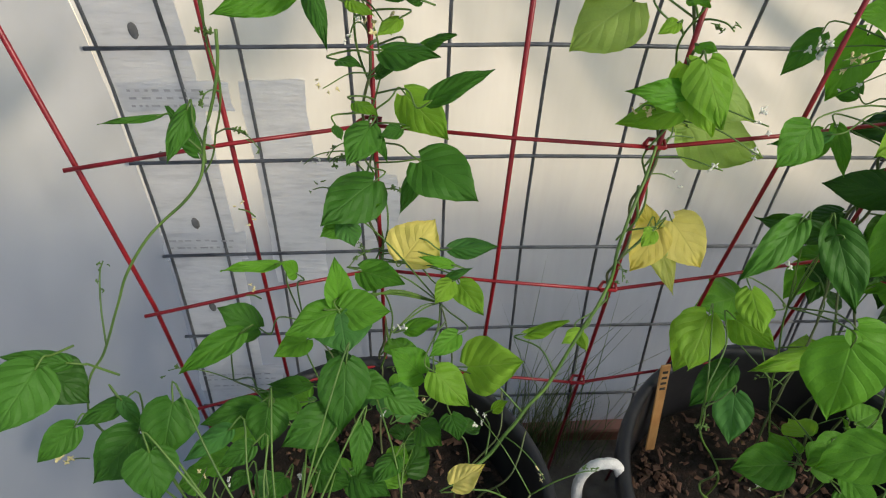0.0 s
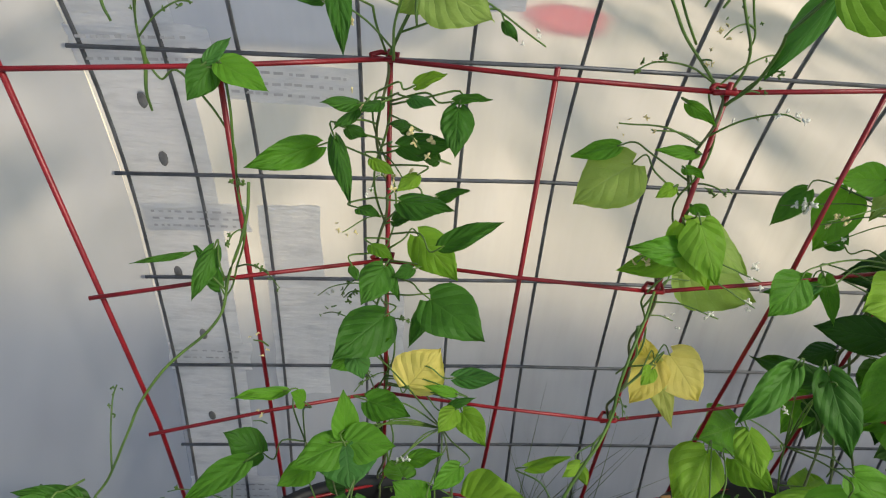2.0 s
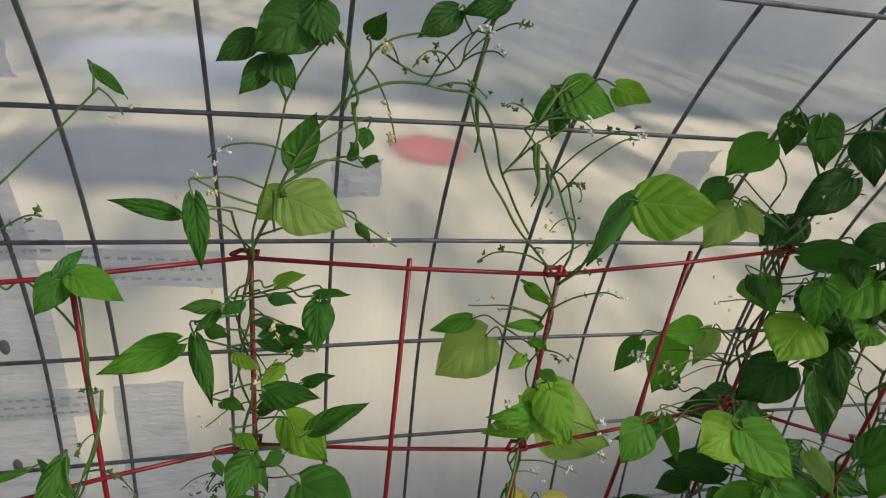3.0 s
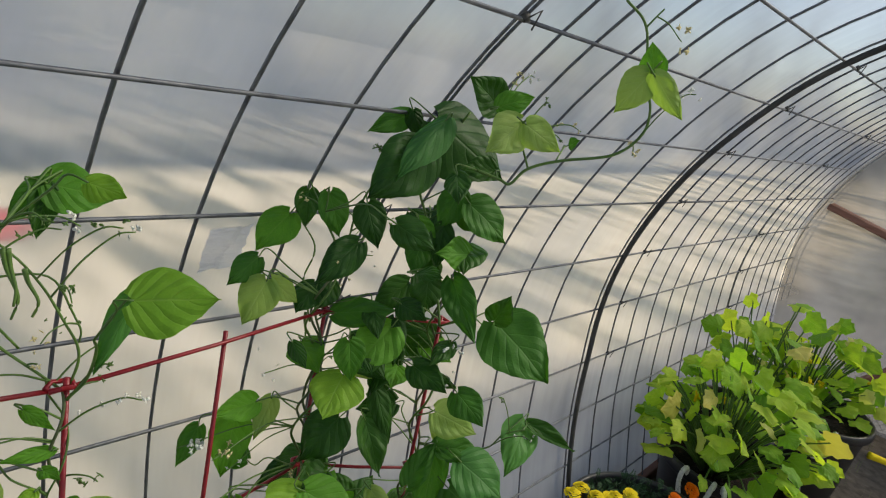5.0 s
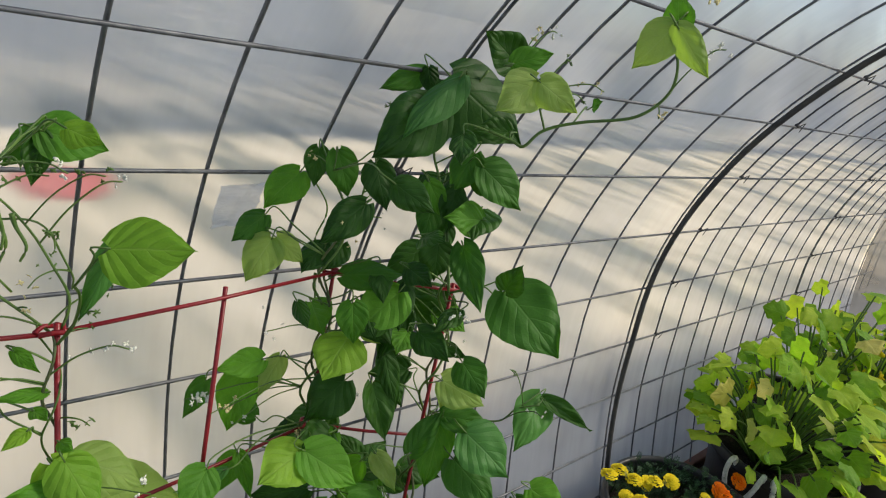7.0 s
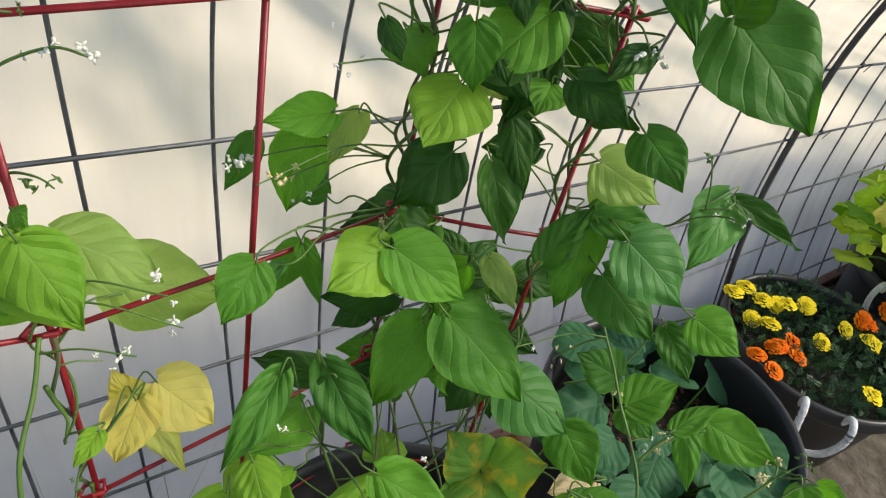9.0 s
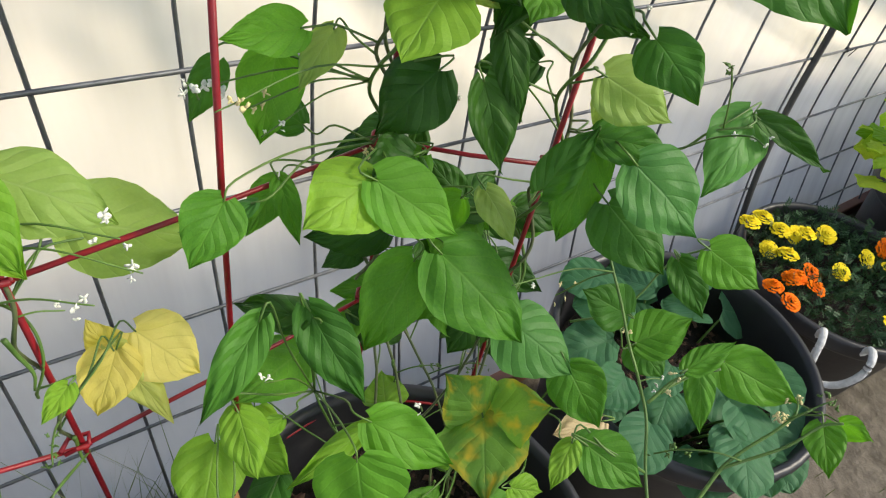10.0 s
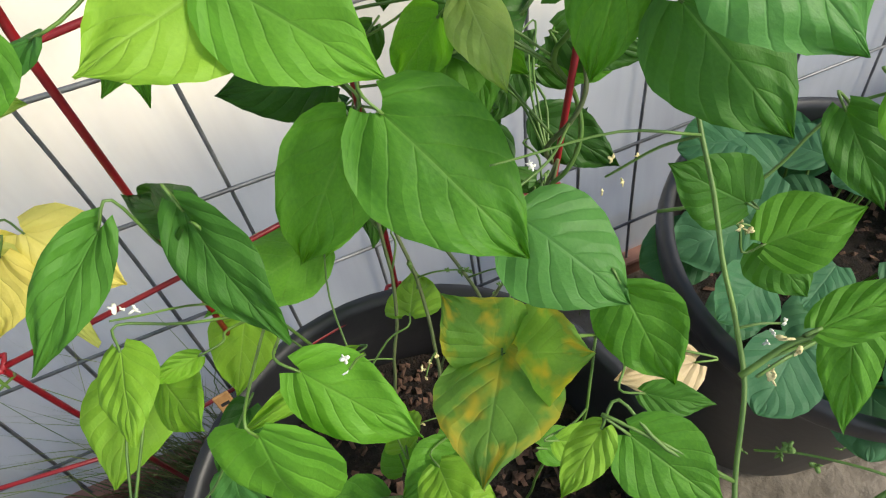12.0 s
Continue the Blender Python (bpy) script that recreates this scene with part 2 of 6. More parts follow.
def lathe(bm, prof, n=40, centre=(0, 0, 0)):
    c = Vector(centre)
    rings = [[bm.verts.new(c + Vector((r * math.cos(2 * math.pi * k / n), r * math.sin(2 * math.pi * k / n), z))) for k in range(n)] for r, z in prof]
    for a, b in zip(rings, rings[1:]):
        for k in range(n):
            bm.faces.new((a[k], a[(k + 1) % n], b[(k + 1) % n], b[k]))
    return bm


def box(bm, m, sx, sy, sz):
    g = bmesh.ops.create_cube(bm, size=1, matrix=m @ Matrix.Diagonal((sx, sy, sz, 1)))
    return g["verts"]


# ---------------------------------------------------------------- the tunnel's section
GZ = 0.10                       # ground level
X0, X1 = -0.50, 4.50            # ends of the tunnel
MID = -0.13                     # its middle line
HALF = [(0.69, 0.06), (0.737, 0.256), (0.778, 0.457), (0.811, 0.661), (0.825, 0.866), (0.830, 1.066), (0.800, 1.264),
        (0.733, 1.459), (0.634, 1.641), (0.512, 1.798), (0.372, 1.932), (0.208, 2.035), (0.04, 2.10), (MID, 2.12)]
SECTION = HALF + [(2 * MID - y, z) for y, z in HALF[-2::-1]]


def sag(x, z):
    """The tunnel settles a little towards its far end."""
    slope = 0.028 - 0.017 * max(0.0, z - 1.05) if x > 0.3 else -0.012 * min(1.0, max(0.0, (1.25 - z) / 0.2))
    return -(x - 0.3) * slope * min(1.0, max(0.0, z - 0.1) / 0.6)


def hoop(x, out=0.0, steps=3, a=0, b=None):
    """Points along the arch at x, set out from the wires by so many metres."""
    pts = smooth_path([(x, y, z + sag(x, z)) for y, z in SECTION[a:b]], steps)
    res = []
    for i, q in enumerate(pts):
        d = pts[min(i + 1, len(pts) - 1)] - pts[max(i - 1, 0)]
        nrm = Vector((0, d.z, -d.y)).normalized()
        res.append(q + nrm * out)
    return res


def sheet(bm, rows):
    vs = [[bm.verts.new(q) for q in r] for r in rows]
    for a, b in zip(vs, vs[1:]):
        for k in range(len(a) - 1):
            bm.faces.new((a[k], a[k + 1], b[k + 1], b[k]))
    return bm


# plastic skin
bm = bmesh.new()
rows = []
for i in range(83):
    x = X0 + (X1 - X0) * i / 82
    rows.append([q + Vector((0, 0, 0)) + (q - Vector((x, MID, 1.0))).normalized() * 0.002 * noise.noise((x * 3, q.y * 5, q.z * 5)) for q in hoop(x, 0.012)])
sheet(bm, rows)
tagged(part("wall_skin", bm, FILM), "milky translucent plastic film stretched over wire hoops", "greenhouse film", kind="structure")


def end_skin(name, x, material, label):
    bm = bmesh.new()
    pts = [Vector((x, q.y, q.z)) for q in hoop(0, 0.012, 2)]
    n = len(pts)
    rows = []
    for j in range(13):
        k = j / 12
        rows.append([Vector((x + 0.006 * noise.noise((p.y * 4, p.z * 4, k * 3)), p.y + (2 * MID - p.y - p.y) * k * 0.5, p.z)) for p in pts[:n // 2 + 1]])
    sheet(bm, rows)
    rows = []
    for j in range(13):
        k = j / 12
        rows.append([Vector((x + 0.006 * noise.noise((-p.y * 4, p.z * 4, k * 3)), p.y + (2 * MID - p.y - p.y) * k * 0.5, p.z)) for p in pts[n // 2:]])
    sheet(bm, rows)
    return tagged(part(name, bm, material), label, "greenhouse film", kind="structure")


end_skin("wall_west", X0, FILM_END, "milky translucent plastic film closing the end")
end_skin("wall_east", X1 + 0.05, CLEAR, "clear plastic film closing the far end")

# wire panels: arched long wires with short cross wires
SEAMS = [-0.485, 0.787, 2.135, 3.48]
OFFS = [0.0, 0.103, 0.200, 0.357, 0.505, 0.655, 0.803, 0.955, 1.115, 1.272]
OFFS1 = [0.012, 0.116, 0.215, 0.335, 0.479, 0.664, 0.885, 1.172, 1.360]
OFFS2 = [0.012, 0.170, 0.338, 0.500, 0.668, 0.838, 1.015, 1.172, 1.342]
for si, s in enumerate(SEAMS):
    panel = thing("wire_panel", (s, 0.69, GZ), "galvanised welded wire panel bent into an arch", "wire panel", "wire panels")
    inv = Matrix.Translation(panel.location).inverted()
    offs = (OFFS, OFFS1, OFFS2, OFFS2)[si]
    lo, hi = s + offs[0], s + offs[-1]
    for o in offs:
        bm = bmesh.new()
        tube(bm, hoop(s + o), 0.0029, sides=6)
        w = part("long_wire", bm, WIRE, panel)
        w.matrix_parent_inverse = inv
    for y, z in SECTION:
        bm = bmesh.new()
        d = Vector((0, y - MID, (z - 1.0) * 0.9)).normalized() * -0.0055
        mid = (lo + hi) / 2
        tube(bm, [(x, y + d.y, z + d.z + sag(x, z)) for x in (lo - 0.02, mid, hi + 0.02)], 0.0032, sides=6)
        w = part("cross_wire", bm, WIRE, panel)
        w.matrix_parent_inverse = inv
# ties at the seams
for s in SEAMS[1:]:
    for k in range(4, 24):
        y, z = SECTION[k]
        z += sag(s, z)
        bm = bmesh.new()
        bmesh.ops.create_icosphere(bm, subdivisions=1, radius=0.009, matrix=Matrix.Translation((s + 0.008, y - 0.004, z)) @ Matrix.Diagonal((1.3, 0.8, 1, 1)))
        tube(bm, [(s + 0.01, y - 0.01, z), (s + 0.022, y - 0.02, z + 0.012), (s + 0.018, y - 0.012, z - 0.016)], 0.0015, sides=4)
        tagged(part("cable_tie", bm, HOSE), "black cable tie joining two wire panels", "cable tie", "cable ties at the seams")
# split hose laid along one hoop
bm = bmesh.new()
pts = hoop(1.965, -0.016, 4, 1, 26)
tube(bm, [q + Vector((0.006 * noise.noise(q * 3), 0.004 * noise.noise(q * 4), 0)) for q in pts], 0.0085, sides=8)
tagged(part("split_hose", bm, HOSE), "worn black hose laid along a wire hoop", "hose")

# base boards
for name, y in (("baseboard_1", 0.715), ("baseboard_2", 2 * MID - 0.715)):
    bm = bmesh.new()
    v = box(bm, Matrix.Translation(((X0 + X1) / 2, y, GZ + 0.015)), X1 - X0, 0.04, 0.07)
    bmesh.ops.bevel(bm, geom=bm.edges[:], offset=0.004, segments=1, affect="EDGES")
    tagged(part(name, bm, WOODM, smooth=False), "weathered wooden board along the foot of the film", "board", kind="structure")

# ground inside and out, one sheet
bm = bmesh.new()
ticks = [-400, -120, -40, -15, -6, -3] + [-2 + 0.12 * i for i in range(60)] + [6, 8, 12, 20, 40, 120, 400]
rows = []
for x in ticks:
    rows.append([Vector((x, y, GZ + (0.018 * noise.noise((x * 1.7, y * 1.7, 0)) + 0.008 * noise.noise((x * 6, y * 6, 3)) if -2.5 < x < 6 and -3 < y < 3 else 0.0))) for y in [-400, -120, -40, -12, -5, -3] + [-2.4 + 0.12 * i for i in range(40)] + [3, 5, 12, 40, 120, 400]])
sheet(bm, rows)
gm, gn, gl_, gp = mat("dry_ground_and_grass")
f1 = noise_node(gn, gl_, 1.1, 6)
f2 = noise_node(gn, gl_, 22, 6)
add = gn.new("ShaderNodeMath")
add.operation = "MULTIPLY_ADD"
add.inputs[1].default_value, add.inputs[2].default_value = 0.45, 0.28
gl_.new(f2, add.inputs[0])
add2 = gn.new("ShaderNodeMath")
add2.operation = "MULTIPLY_ADD"
add2.inputs[1].default_value = 0.5
gl_.new(f1, add2.inputs[0])
gl_.new(add.outputs[0], add2.inputs[2])
gl_.new(ramp(gn, gl_, add2.outputs[0], [(0.50, (0.03, 0.028, 0.018)), (0.68, (0.095, 0.08, 0.06)), (0.86, (0.20, 0.17, 0.135))]), gp.inputs["Base Color"])
gp.inputs["Roughness"].default_value = 0.95
bump(gn, gl_, f2, gp, 0.8, 0.02)
FIELDM = plain("pale_dry_field", [(0.34, (0.20, 0.20, 0.15)), (0.46, (0.50, 0.44, 0.31)), (0.55, (0.72, 0.62, 0.45)), (0.68, (0.88, 0.76, 0.57))], 1.0, 0.95, bstr=0.2, detail=2, bscale=3, stretch=(1.5, 0.5, 1))
# a blue-grey strip painted along the tunnel imitates the shade outside its film
_n, _l = FIELDM.node_tree.nodes, FIELDM.node_tree.links
_p = _n["Principled BSDF"]
_field = _p.inputs["Base Color"].links[0].from_socket
_geo = _n.new("ShaderNodeNewGeometry")
_sep = _n.new("ShaderNodeSeparateXYZ")
_l.new(_geo.outputs["Position"], _sep.inputs[0])
_edge = _n.new("ShaderNodeMath")
_edge.operation = "MULTIPLY_ADD"
_edge.inputs[1].default_value = 0.7
_l.new(noise_node(_n, _l, 1.3, 3, 0.5), _edge.inputs[0])
_l.new(_sep.outputs[1], _edge.inputs[2])
_rng = _n.new("ShaderNodeMapRange")
_rng.interpolation_type = "SMOOTHSTEP"
_rng.inputs["From Min"].default_value, _rng.inputs["From Max"].default_value = 1.35, 2.15
_l.new(_edge.outputs[0], _rng.inputs["Value"])
_mix = _n.new("ShaderNodeMix")
_mix.data_type = "RGBA"
_l.new(_rng.outputs[0], _mix.inputs[0])
_l.new(ramp(_n, _l, noise_node(_n, _l, 2.5, 4, 0.5), [(0.35, (0.12, 0.125, 0.15)), (0.65, (0.26, 0.265, 0.29))]), _mix.inputs[6])
_l.new(_field, _mix.inputs[7])
_l.new(_mix.outputs[2], _p.inputs["Base Color"])
ground = tagged(part("ground", bm, gm), "dry sandy soil inside and pale dry grass outside", "ground", kind="structure")
ground.data.materials.append(FIELDM)
for face in ground.data.polygons:
    c = face.center
    if c.y > 0.85 or c.y < -1.2 or c.x > 4.5 or c.x < -0.6:
        face.material_index = 1

# distance: a hazy tree line, close behind the film wall and far at the ends
fm, fn, fl_, fp = mat("hazy_trees")
# blue-grey tones put distance haze into the trees' own colour
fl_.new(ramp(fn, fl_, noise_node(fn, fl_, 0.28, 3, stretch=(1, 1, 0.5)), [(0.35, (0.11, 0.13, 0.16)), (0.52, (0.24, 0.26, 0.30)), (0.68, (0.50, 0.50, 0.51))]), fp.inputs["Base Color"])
fp.inputs["Roughness"].default_value = 1.0
tcn = fn.new("ShaderNodeTexCoord")
sepn = fn.new("ShaderNodeSeparateXYZ")
fl_.new(tcn.outputs["Generated"], sepn.inputs[0])
wobn = fn.new("ShaderNodeMath")
wobn.operation = "MULTIPLY_ADD"
wobn.inputs[1].default_value = 0.9
fl_.new(noise_node(fn, fl_, 0.55, 3), wobn.inputs[0])
fl_.new(sepn.outputs[2], wobn.inputs[2])
geo_ = fn.new("ShaderNodeNewGeometry")
sep_ = fn.new("ShaderNodeSeparateXYZ")
fl_.new(geo_.outputs["Position"], sep_.inputs[0])
off_ = fn.new("ShaderNodeMath")
off_.operation = "ADD"
off_.inputs[1].default_value = 0.9
fl_.new(sep_.outputs[0], off_.inputs[0])
abs_ = fn.new("ShaderNodeMath")
abs_.operation = "ABSOLUTE"
fl_.new(off_.outputs[0], abs_.inputs[0])
gap_ = fn.new("ShaderNodeMapRange")                # added gap: trees thinned here to brighten the view
gap_.interpolation_type = "SMOOTHSTEP"
gap_.inputs["From Min"].default_value, gap_.inputs["From Max"].default_value = 0.2, 2.2
gap_.inputs["To Min"].default_value, gap_.inputs["To Max"].default_value = 0.55, 0.0
fl_.new(abs_.outputs[0], gap_.inputs["Value"])
low_ = fn.new("ShaderNodeMath")
low_.operation = "ADD"
fl_.new(wobn.outputs[0], low_.inputs[0])
fl_.new(gap_.outputs[0], low_.inputs[1])
# trees fade at top and foot to imitate blur through the film
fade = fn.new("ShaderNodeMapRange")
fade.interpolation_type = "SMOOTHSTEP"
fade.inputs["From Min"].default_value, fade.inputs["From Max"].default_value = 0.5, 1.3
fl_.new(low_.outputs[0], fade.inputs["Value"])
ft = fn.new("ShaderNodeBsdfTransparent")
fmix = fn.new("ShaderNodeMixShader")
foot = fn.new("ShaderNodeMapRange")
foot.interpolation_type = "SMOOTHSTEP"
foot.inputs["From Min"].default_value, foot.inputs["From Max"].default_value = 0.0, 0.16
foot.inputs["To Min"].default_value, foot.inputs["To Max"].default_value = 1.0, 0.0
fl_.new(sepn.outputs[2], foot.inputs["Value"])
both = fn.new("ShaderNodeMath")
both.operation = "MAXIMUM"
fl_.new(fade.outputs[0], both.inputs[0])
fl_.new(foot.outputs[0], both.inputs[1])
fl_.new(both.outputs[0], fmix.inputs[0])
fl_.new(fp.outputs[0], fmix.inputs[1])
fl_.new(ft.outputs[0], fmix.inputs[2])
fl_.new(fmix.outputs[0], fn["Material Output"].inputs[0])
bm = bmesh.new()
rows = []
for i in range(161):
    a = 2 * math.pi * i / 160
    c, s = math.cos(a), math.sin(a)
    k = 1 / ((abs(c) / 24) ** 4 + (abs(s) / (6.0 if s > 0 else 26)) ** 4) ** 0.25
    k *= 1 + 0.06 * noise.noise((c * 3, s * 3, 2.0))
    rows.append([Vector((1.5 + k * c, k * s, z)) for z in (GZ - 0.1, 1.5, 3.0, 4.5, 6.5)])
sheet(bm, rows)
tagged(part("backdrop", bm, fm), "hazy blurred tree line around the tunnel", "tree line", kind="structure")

# soft patches on the field beyond the film; faded edges imitate its blur
def field_patch(name, x, y, rx, ry, low, high, label, category):
    bm = bmesh.new()
    rows = []
    for i in range(15):
        q = i / 14
        rows.append([Vector((x + rx * q * math.cos(a), y + ry * q * math.sin(a), GZ + 0.010 + 0.012 * (1 - q) * (1 + noise.noise((q * 3, a, x))))) for a in [2 * math.pi * k / 40 for k in range(41)]])
    sheet(bm, rows)
    bmesh.ops.remove_doubles(bm, verts=bm.verts[:], dist=0.0004)
    m, n, l, p = mat(name)
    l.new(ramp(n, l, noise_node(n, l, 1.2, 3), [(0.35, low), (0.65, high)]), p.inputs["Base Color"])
    p.inputs["Roughness"].default_value = 0.95
    geo = n.new("ShaderNodeNewGeometry")
    mp = n.new("ShaderNodeMapping")
    mp.inputs["Location"].default_value = (-x / rx, -y / ry, 0)
    mp.inputs["Scale"].default_value = (1 / rx, 1 / ry, 0)
    l.new(geo.outputs["Position"], mp.inputs[0])
    ln = n.new("ShaderNodeVectorMath")
    ln.operation = "LENGTH"
    l.new(mp.outputs[0], ln.inputs[0])
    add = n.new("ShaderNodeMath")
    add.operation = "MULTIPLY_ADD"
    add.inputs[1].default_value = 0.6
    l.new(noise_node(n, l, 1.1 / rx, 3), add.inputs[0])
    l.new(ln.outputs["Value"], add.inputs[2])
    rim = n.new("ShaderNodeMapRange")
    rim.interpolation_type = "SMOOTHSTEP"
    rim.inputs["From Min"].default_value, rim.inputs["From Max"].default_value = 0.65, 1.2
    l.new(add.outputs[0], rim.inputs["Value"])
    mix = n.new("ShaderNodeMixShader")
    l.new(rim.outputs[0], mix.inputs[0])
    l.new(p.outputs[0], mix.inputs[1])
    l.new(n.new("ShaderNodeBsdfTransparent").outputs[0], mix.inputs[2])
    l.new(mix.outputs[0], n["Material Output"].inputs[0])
    tagged(part(name, bm, m), label, category, kind="" if category == "tarp" else "structure")


# pale patch added for an unidentified white area outside
field_patch("ground_pale", -1.0, 7.9, 2.0, 2.4, (0.82, 0.82, 0.86), (0.92, 0.91, 0.93), "soft pale patch added out in the field", "ground")
# dark bluish patch: shade painted onto the field
field_patch("ground_dark", -1.0, 4.45, 1.5, 0.95, (0.10, 0.115, 0.15), (0.17, 0.185, 0.22), "dark bluish shade painted on the ground out in the field", "ground")
field_patch("red_tarp", 1.10, 4.78, 0.46, 0.56, (0.55, 0.09, 0.07), (0.68, 0.16, 0.12), "small red tarp lying out in the field", "tarp")

# ---------------------------------------------------------------- red folding trellis
STAKES = [(-0.424, 0.560), (-0.254, 0.600), (-0.089, 0.626), (0.087, 0.596), (0.254, 0.575), (0.452, 0.606), (0.620, 0.629), (0.700, 0.577), (0.771, 0.524)]
LEVELS = [0.555, 0.803, 1.062, 1.329]
for k in range(4):
    a, b, c = STAKES[2 * k], STAKES[2 * k + 1], STAKES[2 * k + 2]
    cage = thing("trellis_panel", (b[0], b[1], GZ), "red coated wire trellis panel hooked to its neighbours", "trellis panel", "zigzag trellis panels")
    inv = Matrix.Translation(cage.location).inverted()
    for j, (x, y) in enumerate((a, b, c)):
        if (j == 2 and k < 3) or (j == 1 and k == 3):
            continue
        dx = 0.006 if j == 0 else 0.0
        low = GZ if j != 1 else LEVELS[0] - 0.02 if k == 1 else GZ
        bm = bmesh.new()
        lean = 0.010 * noise.noise((x * 9, y * 5, 2))
        end = 1.0 if k == 0 and j == 0 else 0.0
        if k == 2 and j == 1:                       # this upright leans back towards its foot
            path = [(x - 0.050, y - 0.010, low), (x - 0.028, y - 0.008, 0.8), (x - 0.019, y - 0.016, 1.073), (x, y, 1.338)]
        else:
            path = [(x + dx - 0.012 + lean + 0.026 * end, y + 0.004, low), (x + dx - 0.004 + 0.014 * end, y + 0.002, 0.8), (x + dx - 0.024 * end, y, 1.338)]
        tube(bm, path, 0.0031, sides=8)
        w = part("upright", bm, RED, cage)
        w.matrix_parent_inverse = inv
    for z in LEVELS:
        bm = bmesh.new()
        sl = -0.008 * (1.329 - z)
        ax, ay, cx, cy = a[0] + sl + ((0.066 - 0.055 * z if z < 1.2 else -0.024) if k == 0 else 0.0), a[1], c[0] + sl, c[1]
        e = Vector((cx - ax, cy - ay, 0)).normalized() * 0.012
        n_ = Vector((e.y, -e.x, 0)) * 0.5
        dip = 0.007 if k == 0 and z < 1.2 else 0.0          # the first panel hangs a little low at its free end
        tube(bm, [(ax - e.x, ay - e.y - 0.004 - dip, z - dip), (ax + (cx - ax) / 2, ay + (cy - ay) / 2 - 0.005, z - 0.002), (cx + e.x, cy + e.y - 0.004, z)], 0.0027, sides=8)
        # hook round the neighbour's upright
        tube(bm, [(cx + e.x, cy + e.y - 0.004, z), (cx + e.x * 1.2, cy + 0.008, z + 0.001), (cx - e.x * 0.4, cy + 0.010, z + 0.002), (cx - e.x * 1.2, cy - 0.004, z + 0.004)], 0.0028, sides=6)
        w = part("crossbar", bm, RED, cage)
        w.matrix_parent_inverse = inv


# ---------------------------------------------------------------- pots
def rope_handle(x, y, z, ang, parent):
    bm = bmesh.new()
    t = Vector((-math.sin(ang), math.cos(ang), 0))
    o = Vector((math.cos(ang), math.sin(ang), 0))
    c = Vector((x, y, z))
    side = [(0.050, -0.016, -0.030), (0.054, 0.004, 0.010), (0.056, 0.036, 0.004), (0.052, 0.052, -0.035), (0.034, 0.052, -0.085)]
    side = [(a, b, d) for a, b, d in side] + [(0.0, 0.048, -0.108)] + [(-a, b, d) for a, b, d in side[::-1]]
    pts = smooth_path([c + t * a + o * b + Vector((0, 0, d)) for a, b, d in side], 8)
    tube(bm, [q + Vector((0, 0, 0.0008 * math.sin(i * 2.1))) for i, q in enumerate(pts)], 0.0088, sides=8)
    h = part("rope_handle", bm, ROPE, parent, "white braided rope handle")
    h.matrix_parent_inverse = Matrix.Translation(parent.location).inverted()


def plant_pot(x, y, rim, r, label, handles=(), soil=0.13, group="black tub pots"):
    pot = thing("plant_pot", (x, y, GZ), label, "pot", group)
    h = rim - GZ
    bm = bmesh.new()
    lathe(bm, [(0.0, 0.006), (r * 0.74, 0.006), (r * 0.77, 0.02), (r * 0.90, h * 0.80), (r * 0.93, h - 0.05), (r * 0.985, h - 0.045), (r, h - 0.035), (r * 1.0, h - 0.008), (r * 0.985, h),
               (r * 0.945, h), (r * 0.925, h - 0.012), (r * 0.90, h - 0.06), (r * 0.87, h * 0.7), (r * 0.78, 0.05), (0.0, 0.05)], 56)
    part("shell", bm, POT, pot)
    bm = bmesh.new()
    rows = []
    rs = r * (0.80 + 0.09 * (h - soil) / h)
    for i in range(15):
        q = rs * i / 14
        rows.append([Vector((q * math.cos(2 * math.pi * k / 40), q * math.sin(2 * math.pi * k / 40), h - soil + (0.012 * noise.noise((q * 14 * math.cos(2 * math.pi * k / 40) + x * 9, q * 14 * math.sin(2 * math.pi * k / 40), y)) + 0.006 * noise.noise((q * 45 * math.cos(2 * math.pi * k / 40), q * 45 * math.sin(2 * math.pi * k / 40), x)) if i else 0))) for k in range(41)])
    sheet(bm, rows)
    bmesh.ops.remove_doubles(bm, verts=bm.verts[:], dist=0.0004)
    part("soil", bm, SOIL, pot, "dark crumbly potting soil")
    for a in handles:
        rope_handle(x + r * math.cos(radians(a)), y + r * math.sin(radians(a)), rim, radians(a), pot)
    return pot


plant_pot(-0.110, 0.352, 0.565, 0.285, "large black plastic tub full of bean plants", ())
plant_pot(0.552, 0.354, 0.575, 0.280, "large black plastic tub with bean plants and a wooden marker", (181,), soil=0.15)
plant_pot(1.200, 0.420, 0.575, 0.260, "black plastic tub with squash seedlings", (), soil=0.13)
plant_pot(1.950, 0.444, 0.42, 0.268, "black plastic tub of marigolds", (213,), soil=0.07)


# ---------------------------------------------------------------- foliage
LIGHTWARD = Vector((0.12, -0.08, 1.72))


